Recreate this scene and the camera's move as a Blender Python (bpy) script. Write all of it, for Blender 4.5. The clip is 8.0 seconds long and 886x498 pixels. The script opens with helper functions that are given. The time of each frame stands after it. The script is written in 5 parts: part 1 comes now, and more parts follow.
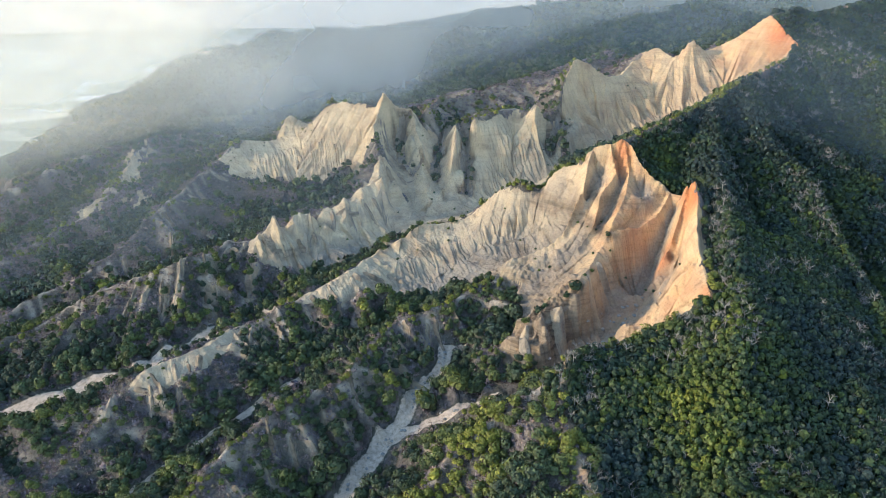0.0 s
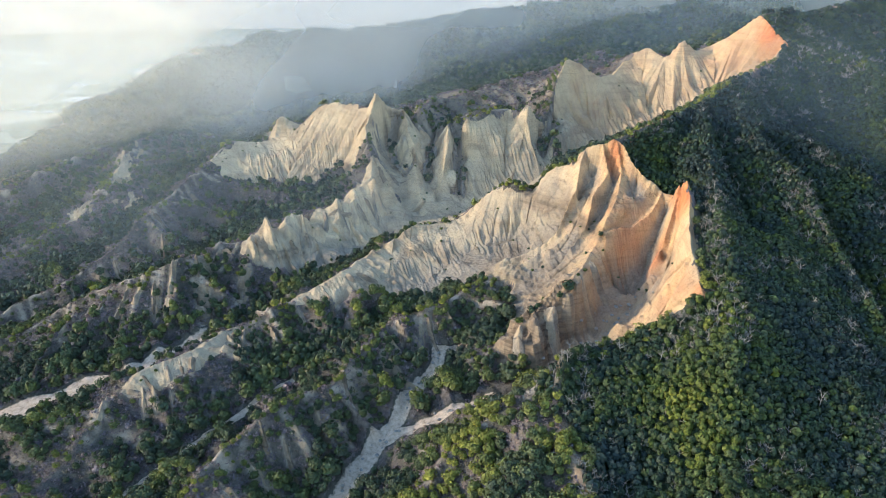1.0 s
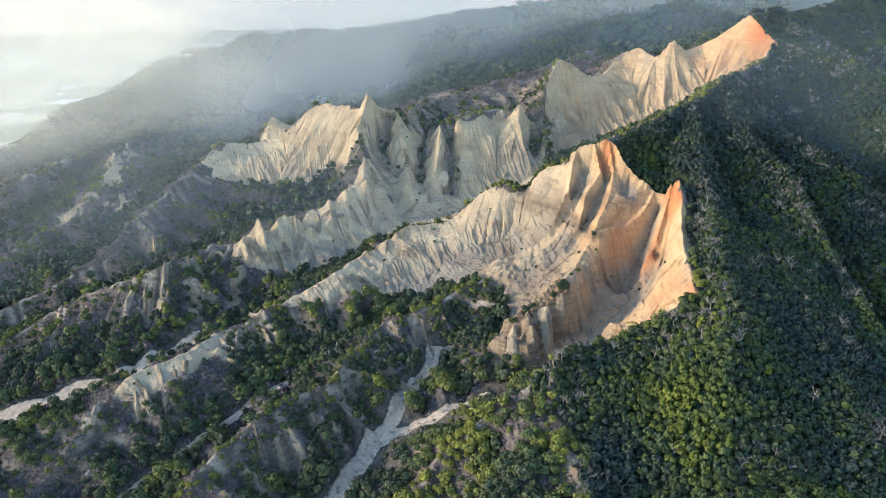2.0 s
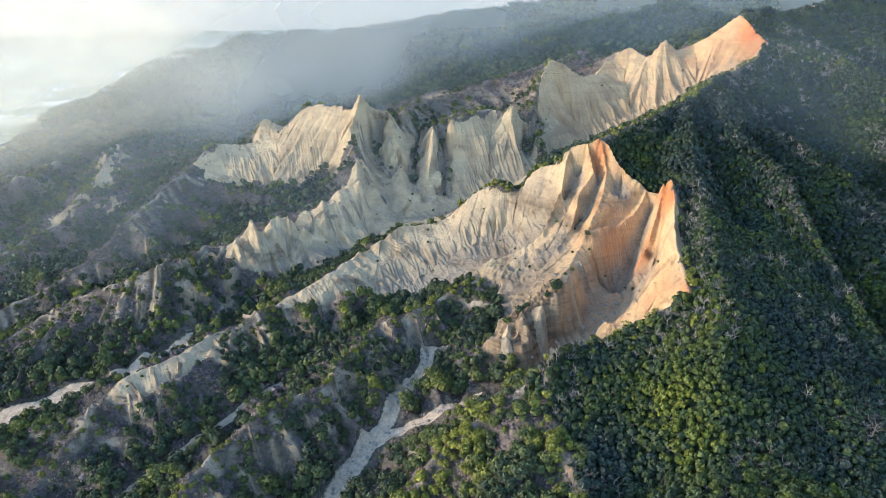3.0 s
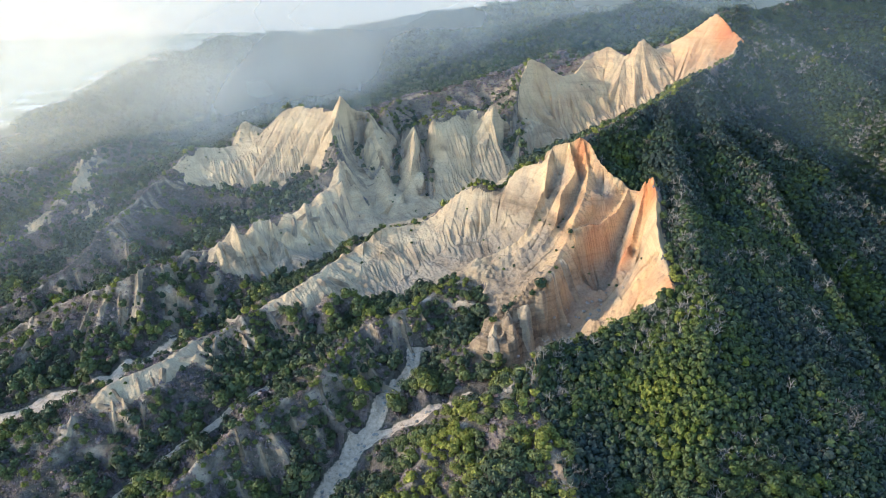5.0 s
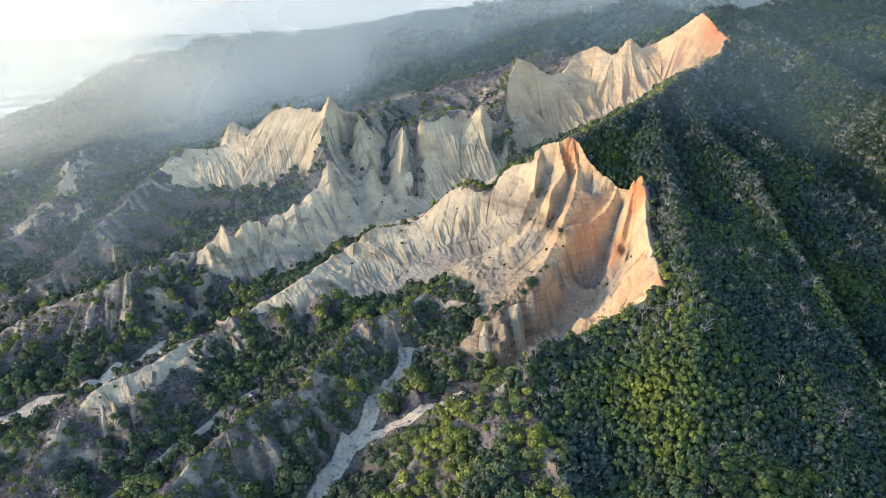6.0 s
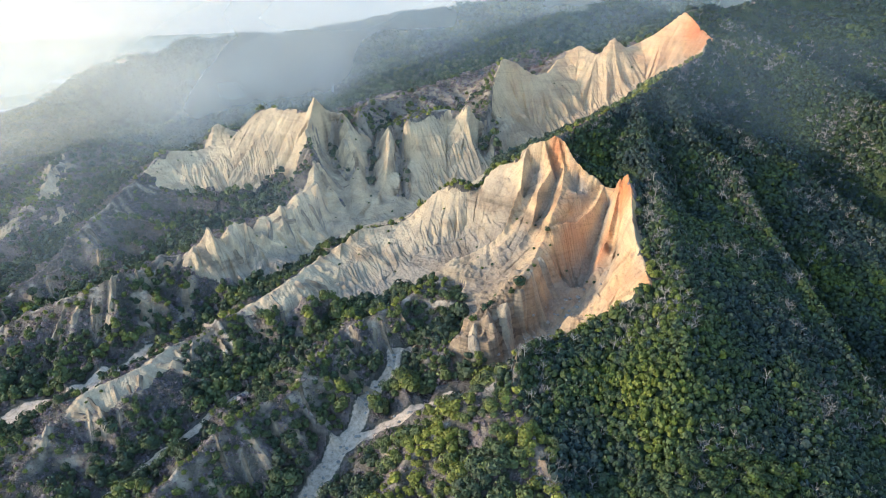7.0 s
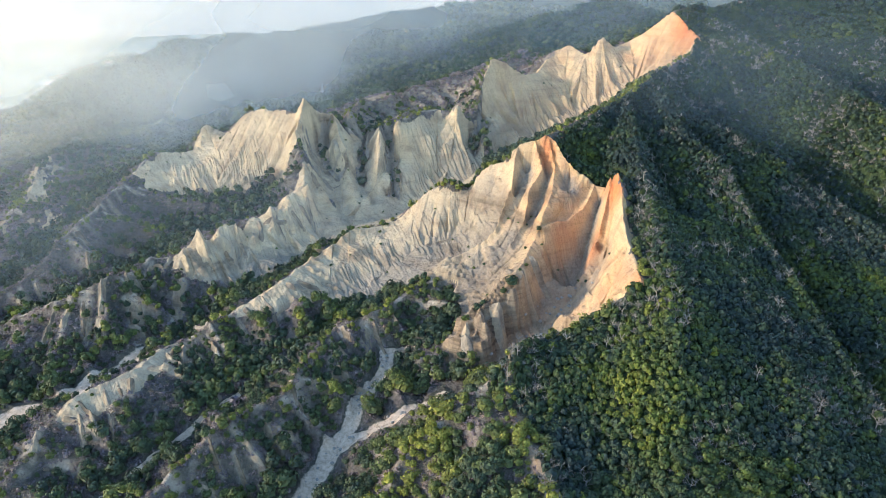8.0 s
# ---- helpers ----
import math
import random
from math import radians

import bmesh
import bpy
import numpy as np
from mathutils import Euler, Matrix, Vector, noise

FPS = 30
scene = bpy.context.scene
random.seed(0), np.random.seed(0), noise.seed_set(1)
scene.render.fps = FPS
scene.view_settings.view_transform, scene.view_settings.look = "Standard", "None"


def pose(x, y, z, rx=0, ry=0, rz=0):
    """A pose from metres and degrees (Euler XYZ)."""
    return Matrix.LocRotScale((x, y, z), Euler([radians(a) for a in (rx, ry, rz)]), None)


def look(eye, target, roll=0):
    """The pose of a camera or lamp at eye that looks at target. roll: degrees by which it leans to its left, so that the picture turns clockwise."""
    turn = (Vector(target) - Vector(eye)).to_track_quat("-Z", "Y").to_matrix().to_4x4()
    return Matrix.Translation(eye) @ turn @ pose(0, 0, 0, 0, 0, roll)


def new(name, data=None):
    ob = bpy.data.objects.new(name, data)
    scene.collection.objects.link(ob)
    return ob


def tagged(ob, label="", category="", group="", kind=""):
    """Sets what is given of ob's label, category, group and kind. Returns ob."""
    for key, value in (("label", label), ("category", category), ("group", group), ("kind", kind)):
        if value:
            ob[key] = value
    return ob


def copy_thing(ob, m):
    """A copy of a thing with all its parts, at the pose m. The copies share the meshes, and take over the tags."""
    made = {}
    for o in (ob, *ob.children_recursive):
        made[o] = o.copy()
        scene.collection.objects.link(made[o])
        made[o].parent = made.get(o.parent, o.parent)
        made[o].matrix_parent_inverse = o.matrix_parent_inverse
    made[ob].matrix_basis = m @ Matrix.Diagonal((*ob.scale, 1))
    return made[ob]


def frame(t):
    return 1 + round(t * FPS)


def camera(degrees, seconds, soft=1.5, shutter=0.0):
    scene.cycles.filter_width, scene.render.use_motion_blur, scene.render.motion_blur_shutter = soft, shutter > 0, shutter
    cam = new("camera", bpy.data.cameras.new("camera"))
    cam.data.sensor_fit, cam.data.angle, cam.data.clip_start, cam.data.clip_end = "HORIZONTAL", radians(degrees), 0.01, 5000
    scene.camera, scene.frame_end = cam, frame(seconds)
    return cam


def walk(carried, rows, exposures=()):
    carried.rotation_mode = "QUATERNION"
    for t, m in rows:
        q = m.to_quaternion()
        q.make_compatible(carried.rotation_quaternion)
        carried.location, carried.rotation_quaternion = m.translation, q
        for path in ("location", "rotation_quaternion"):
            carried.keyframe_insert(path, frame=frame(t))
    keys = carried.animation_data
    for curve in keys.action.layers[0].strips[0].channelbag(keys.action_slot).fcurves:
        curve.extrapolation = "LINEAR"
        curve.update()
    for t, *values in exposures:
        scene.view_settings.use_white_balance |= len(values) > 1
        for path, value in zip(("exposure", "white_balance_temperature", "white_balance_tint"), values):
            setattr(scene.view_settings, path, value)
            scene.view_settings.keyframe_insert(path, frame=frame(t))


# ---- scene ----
cam = camera(64.0, 8.0, soft=0.7)
PATH = [
    (0, (5.931, 0.809, 379.806), (5.808, 2.663, 379.066), 0.4),
    (0.5, (5.346, 0.729, 379.83), (5.233, 2.584, 379.091), 0.4),
    (1, (4.755, 0.648, 379.854), (4.655, 2.504, 379.115), 0.4),
    (1.5, (4.148, 0.563, 379.876), (4.06, 2.419, 379.138), 0.3),
    (3, (2.25, 0.295, 379.941), (2.195, 2.153, 379.205), 0.2),
    (3.5, (1.566, 0.2, 379.963), (1.522, 2.059, 379.227), 0.1),
    (4, (0.82, 0.102, 379.982), (0.789, 1.961, 379.247), 0.1),
    (4.5, (0.0, 0.0, 380.0), (-0.016, 1.86, 379.265), 0.0),
    (6, (-2.718, -0.301, 380.044), (-2.685, 1.558, 379.309), -0.2),
    (6.5, (-3.669, -0.401, 380.058), (-3.617, 1.459, 379.323), -0.2),
    (7, (-4.651, -0.498, 380.072), (-4.577, 1.36, 379.337), -0.3),
    (7.5, (-5.65, -0.597, 380.085), (-5.557, 1.261, 379.35), -0.4),
    (8, (-6.656, -0.696, 380.099), (-6.552, 1.161, 379.364), -0.4),
]
walk(cam, [(t, look(eye, target, roll)) for t, eye, target, roll in PATH], exposures=((0, 1.32, 5480, 13), (8, 1.48, 5420, 13)))

# ---- world, sun and exposure ----
SUN_AZIMUTH = radians(-96)      # from north (+y) towards the east, so the sun stands in the west
SUN_HEIGHT = radians(15)
world = bpy.data.worlds.new("sky")
scene.world = world
world.use_nodes = True
wn = world.node_tree.nodes
sky = wn.new("ShaderNodeTexSky")
sky.sky_type = "NISHITA"
sky.sun_disc = False
sky.sun_elevation = SUN_HEIGHT
sky.sun_rotation = SUN_AZIMUTH
sky.dust_density = 0.45
sky.air_density = 1.6
sky.ozone_density = 2.0
world.node_tree.links.new(sky.outputs[0], wn["Background"].inputs[0])
wn["Background"].inputs[1].default_value = 0.15
sun_data = bpy.data.lights.new("sun", "SUN")
sun_data.energy = 2.5
sun_data.angle = radians(5)
sun_data.color = (1.0, 0.775, 0.47)
sun = new("sun", sun_data)
to_sun = Vector((math.sin(SUN_AZIMUTH) * math.cos(SUN_HEIGHT), math.cos(SUN_AZIMUTH) * math.cos(SUN_HEIGHT), math.sin(SUN_HEIGHT)))
sun.rotation_euler = to_sun.to_track_quat("Z", "Y").to_euler()
sun.location = (-800, 200, 900)


# ---- materials ----
def material(name, rough=0.9):
    m = bpy.data.materials.new(name)
    m.use_nodes = True
    nodes, links = m.node_tree.nodes, m.node_tree.links
    bsdf = nodes["Principled BSDF"]
    bsdf.inputs["Roughness"].default_value = rough
    bsdf.inputs["Specular IOR Level"].default_value = 0.25
    return m, nodes, links, bsdf


def noise_node(nodes, links, scale, detail=4.0, rough=0.55, vector=None):
    n = nodes.new("ShaderNodeTexNoise")
    n.inputs["Scale"].default_value = scale
    n.inputs["Detail"].default_value = detail
    n.inputs["Roughness"].default_value = rough
    if vector is not None:
        links.new(vector, n.inputs["Vector"])
    return n.outputs["Fac"]


def ramp(nodes, links, fac, stops):
    r = nodes.new("ShaderNodeValToRGB")
    el = r.color_ramp.elements
    while len(el) < len(stops):
        el.new(0.5)
    for e, (p, c) in zip(el, stops):
        e.position, e.color = p, (*c, 1)
    links.new(fac, r.inputs[0])
    return r.outputs[0]


def mix(nodes, links, fac, a, b, kind="MIX"):
    n = nodes.new("ShaderNodeMix")
    n.data_type, n.blend_type = "RGBA", kind
    for slot, value in ((0, fac), (6, a), (7, b)):
        if isinstance(value, (int, float)):
            n.inputs[slot].default_value = value
        elif isinstance(value, tuple):
            n.inputs[slot].default_value = (*value, 1)
        else:
            links.new(value, n.inputs[slot])
    return n.outputs[2]


def attribute(nodes, name):
    n = nodes.new("ShaderNodeAttribute")
    n.attribute_name = name
    return n.outputs["Fac"]


def bump(nodes, links, bsdf, height, strength, distance):
    b = nodes.new("ShaderNodeBump")
    b.inputs["Strength"].default_value = strength
    b.inputs["Distance"].default_value = distance
    links.new(height, b.inputs["Height"])
    links.new(b.outputs[0], bsdf.inputs["Normal"])


def scaled_position(nodes, links, sx, sy, sz):
    g = nodes.new("ShaderNodeNewGeometry")
    m = nodes.new("ShaderNodeVectorMath")
    m.operation = "MULTIPLY"
    m.inputs[1].default_value = (sx, sy, sz)
    links.new(g.outputs["Position"], m.inputs[0])
    return m.outputs[0]


def fall_line(nodes, links, across, down):
    """Coordinates that follow a slope: along its crest, and down from it."""
    c = nodes.new("ShaderNodeCombineXYZ")
    for slot, name, scale in ((0, "along", across), (1, "down", down)):
        m = nodes.new("ShaderNodeMath")
        m.operation = "MULTIPLY"
        m.inputs[1].default_value = scale
        links.new(attribute(nodes, name), m.inputs[0])
        links.new(m.outputs[0], c.inputs[slot])
    return c.outputs[0]


def cliff_material():
    """Bare sandstone and conglomerate: cream, ochre where iron stains it, with thin beds and pebbles."""
    m, nodes, links, bsdf = material("bare_sandstone", 0.95)
    here = scaled_position(nodes, links, 1, 1, 1)
    beds = scaled_position(nodes, links, 0.015, 0.015, 0.3)
    runs = fall_line(nodes, links, 0.42, 0.02)
    wide = noise_node(nodes, links, 0.05, 7, 0.65, here)
    cream = ramp(nodes, links, wide, [(0.32, (0.48, 0.365, 0.24)), (0.47, (0.63, 0.49, 0.315)), (0.6, (0.7, 0.55, 0.345)), (0.72, (0.74, 0.59, 0.38))])
    peach = ramp(nodes, links, wide, [(0.3, (0.5, 0.28, 0.152)), (0.5, (0.6, 0.375, 0.2)), (0.7, (0.67, 0.455, 0.225))])
    iron = ramp(nodes, links, wide, [(0.3, (0.52, 0.165, 0.07)), (0.7, (0.65, 0.27, 0.1))])
    tint = attribute(nodes, "ochre")
    col = mix(nodes, links, ramp(nodes, links, tint, [(0.0, (0, 0, 0)), (0.5, (1, 1, 1))]), cream, peach)
    col = mix(nodes, links, ramp(nodes, links, tint, [(0.5, (0, 0, 0)), (1.0, (1, 1, 1))]), col, iron)
    bed = ramp(nodes, links, noise_node(nodes, links, 1.0, 4, 0.6, beds), [(0.34, (0.62, 0.6, 0.58)), (0.46, (1, 1, 1)), (0.58, (0.95, 0.92, 0.88)), (0.68, (0.76, 0.71, 0.66))])
    col = mix(nodes, links, 0.42, col, bed, "MULTIPLY")
    run = ramp(nodes, links, noise_node(nodes, links, 1.0, 4, 0.6, runs), [(0.33, (0.74, 0.73, 0.72)), (0.45, (0.94, 0.93, 0.92)), (0.58, (1, 1, 1))])
    col = mix(nodes, links, 0.6, col, run, "MULTIPLY")
    peb = ramp(nodes, links, noise_node(nodes, links, 0.9, 3, 0.7, here), [(0.34, (0.42, 0.4, 0.38)), (0.46, (1, 1, 1))])
    col = mix(nodes, links, 0.6, col, peb, "MULTIPLY")
    scree = ramp(nodes, links, noise_node(nodes, links, 0.5, 5, 0.7, here), [(0.3, (0.165, 0.142, 0.118)), (0.7, (0.34, 0.292, 0.24))])
    col = mix(nodes, links, attribute(nodes, "scree"), col, scree)
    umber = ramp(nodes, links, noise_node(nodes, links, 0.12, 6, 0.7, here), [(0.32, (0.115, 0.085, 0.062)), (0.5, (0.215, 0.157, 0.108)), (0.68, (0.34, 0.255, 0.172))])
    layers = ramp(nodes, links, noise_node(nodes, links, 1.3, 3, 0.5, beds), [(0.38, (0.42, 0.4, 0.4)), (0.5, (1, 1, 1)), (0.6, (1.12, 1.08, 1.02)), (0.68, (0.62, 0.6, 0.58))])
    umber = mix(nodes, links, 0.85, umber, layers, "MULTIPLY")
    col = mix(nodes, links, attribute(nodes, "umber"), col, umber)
    links.new(col, bsdf.inputs["Base Color"])
    rills = noise_node(nodes, links, 1.0, 5, 0.6, fall_line(nodes, links, 0.55, 0.03))
    grain = noise_node(nodes, links, 0.6, 6, 0.65, here)
    both = nodes.new("ShaderNodeMath")
    both.operation = "MULTIPLY_ADD"
    both.inputs[1].default_value = 0.3
    links.new(grain, both.inputs[0])
    links.new(rills, both.inputs[2])
    bump(nodes, links, bsdf, both.outputs[0], 0.6, 1.8)
    return m


def soil_material():
    """Forest floor and dry scrub: brown earth, grey litter, low green."""
    m, nodes, links, bsdf = material("forest_floor", 1.0)
    here = scaled_position(nodes, links, 1, 1, 1)
    wide = ramp(nodes, links, noise_node(nodes, links, 0.02, 4, 0.6, here),
                [(0.3, (0.2, 0.168, 0.172)), (0.5, (0.135, 0.128, 0.112)), (0.7, (0.26, 0.212, 0.205))])
    fine = ramp(nodes, links, noise_node(nodes, links, 0.35, 5, 0.7, here), [(0.32, (0.5, 0.5, 0.5)), (0.66, (1.25, 1.2, 1.1))])
    col = mix(nodes, links, 1.0, wide, fine, "MULTIPLY")
    bare = ramp(nodes, links, noise_node(nodes, links, 0.25, 6, 0.7, here), [(0.3, (0.36, 0.295, 0.23)), (0.7, (0.6, 0.5, 0.39))])
    bare = mix(nodes, links, attribute(nodes, "ochre"), bare, (0.42, 0.27, 0.15))
    col = mix(nodes, links, attribute(nodes, "bare"), col, bare)
    woods = ramp(nodes, links, noise_node(nodes, links, 0.06, 6, 0.75, here), [(0.35, (0.02, 0.035, 0.018)), (0.5, (0.04, 0.065, 0.025)), (0.68, (0.085, 0.105, 0.035))])
    col = mix(nodes, links, attribute(nodes, "woods"), col, woods)
    links.new(col, bsdf.inputs["Base Color"])
    bump(nodes, links, bsdf, noise_node(nodes, links, 0.18, 6, 0.7, here), 1.0, 4.0)
    return m


def gravel_material():
    m, nodes, links, bsdf = material("stream_gravel", 0.95)
    here = scaled_position(nodes, links, 1, 1, 1)
    col = ramp(nodes, links, noise_node(nodes, links, 0.3, 8, 0.75, here), [(0.3, (0.27, 0.2, 0.145)), (0.47, (0.56, 0.435, 0.325)), (0.7, (0.78, 0.64, 0.5))])
    soil = ramp(nodes, links, noise_node(nodes, links, 0.4, 5, 0.7, here), [(0.3, (0.05, 0.05, 0.035)), (0.7, (0.14, 0.125, 0.10))])
    sides = nodes.new("ShaderNodeMath")
    sides.operation = "ADD"
    links.new(attribute(nodes, "bed"), sides.inputs[0])
    links.new(noise_node(nodes, links, 0.28, 5, 0.7, here), sides.inputs[1])
    scaled = nodes.new("ShaderNodeMath")
    scaled.operation = "MULTIPLY_ADD"
    scaled.inputs[1].default_value = 6.0
    scaled.inputs[2].default_value = -6.0
    scaled.use_clamp = True
    links.new(sides.outputs[0], scaled.inputs[0])
    col = mix(nodes, links, scaled.outputs[0], soil, col)
    links.new(col, bsdf.inputs["Base Color"])
    bump(nodes, links, bsdf, noise_node(nodes, links, 0.9, 6, 0.7, here), 1.0, 1.0)
    return m


def plain_material():
    """Lowland fields, seen from far: pale plots, villages, tracks."""
    m, nodes, links, bsdf = material("lowland_fields", 0.9)
    here = scaled_position(nodes, links, 1, 1, 1)
    v = nodes.new("ShaderNodeTexVoronoi")
    v.inputs["Scale"].default_value = 0.012
    v.distance = "CHEBYCHEV"
    links.new(here, v.inputs["Vector"])
    col = ramp(nodes, links, v.outputs["Color"], [(0.2, (0.3, 0.32, 0.23)), (0.55, (0.38, 0.4, 0.31)), (0.8, (0.47, 0.48, 0.39))])
    links.new(col, bsdf.inputs["Base Color"])
    return m


def leaf_material(name, stops, rough=0.6):
    """Foliage: the tone of a whole tree, then small changes from clump to clump."""
    m, nodes, links, bsdf = material(name, rough)
    col = ramp(nodes, links, attribute(nodes, "tone"), stops)
    g = nodes.new("ShaderNodeNewGeometry")
    leafy = ramp(nodes, links, g.outputs["Random Per Island"], [(0.0, (0.62, 0.64, 0.66)), (0.6, (0.96, 0.96, 0.96)), (1.0, (1.42, 1.4, 1.15))])
    col = mix(nodes, links, 1.0, col, leafy, "MULTIPLY")
    links.new(col, bsdf.inputs["Base Color"])
    return m


def twig_material(name, a, b):
    m, nodes, links, bsdf = material(name, 0.9)
    here = scaled_position(nodes, links, 1, 1, 1)
    links.new(ramp(nodes, links, noise_node(nodes, links, 0.4, 3, 0.6, here), [(0.3, a), (0.7, b)]), bsdf.inputs["Base Color"])
    return m


CLIFF, SOIL, GRAVEL, FIELDS = cliff_material(), soil_material(), gravel_material(), plain_material()
# the evergreen's lowest tone is bluish, skylit shade mixed into the leaf colour
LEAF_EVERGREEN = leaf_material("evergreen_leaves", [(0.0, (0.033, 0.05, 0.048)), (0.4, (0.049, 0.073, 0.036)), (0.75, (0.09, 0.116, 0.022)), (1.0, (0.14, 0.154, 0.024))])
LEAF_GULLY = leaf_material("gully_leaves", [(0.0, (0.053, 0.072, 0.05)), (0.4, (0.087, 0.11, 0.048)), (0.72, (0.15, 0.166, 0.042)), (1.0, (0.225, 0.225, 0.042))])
LEAF_SCRUB = leaf_material("scrub_leaves", [(0.0, (0.165, 0.14, 0.165)), (0.4, (0.24, 0.19, 0.21)), (0.7, (0.29, 0.2, 0.185)), (1.0, (0.155, 0.145, 0.085))])
TWIGS_GREY = twig_material("bare_twigs", (0.2, 0.18, 0.165), (0.36, 0.33, 0.305))
BARK = twig_material("bark", (0.10, 0.08, 0.06), (0.2, 0.17, 0.14))


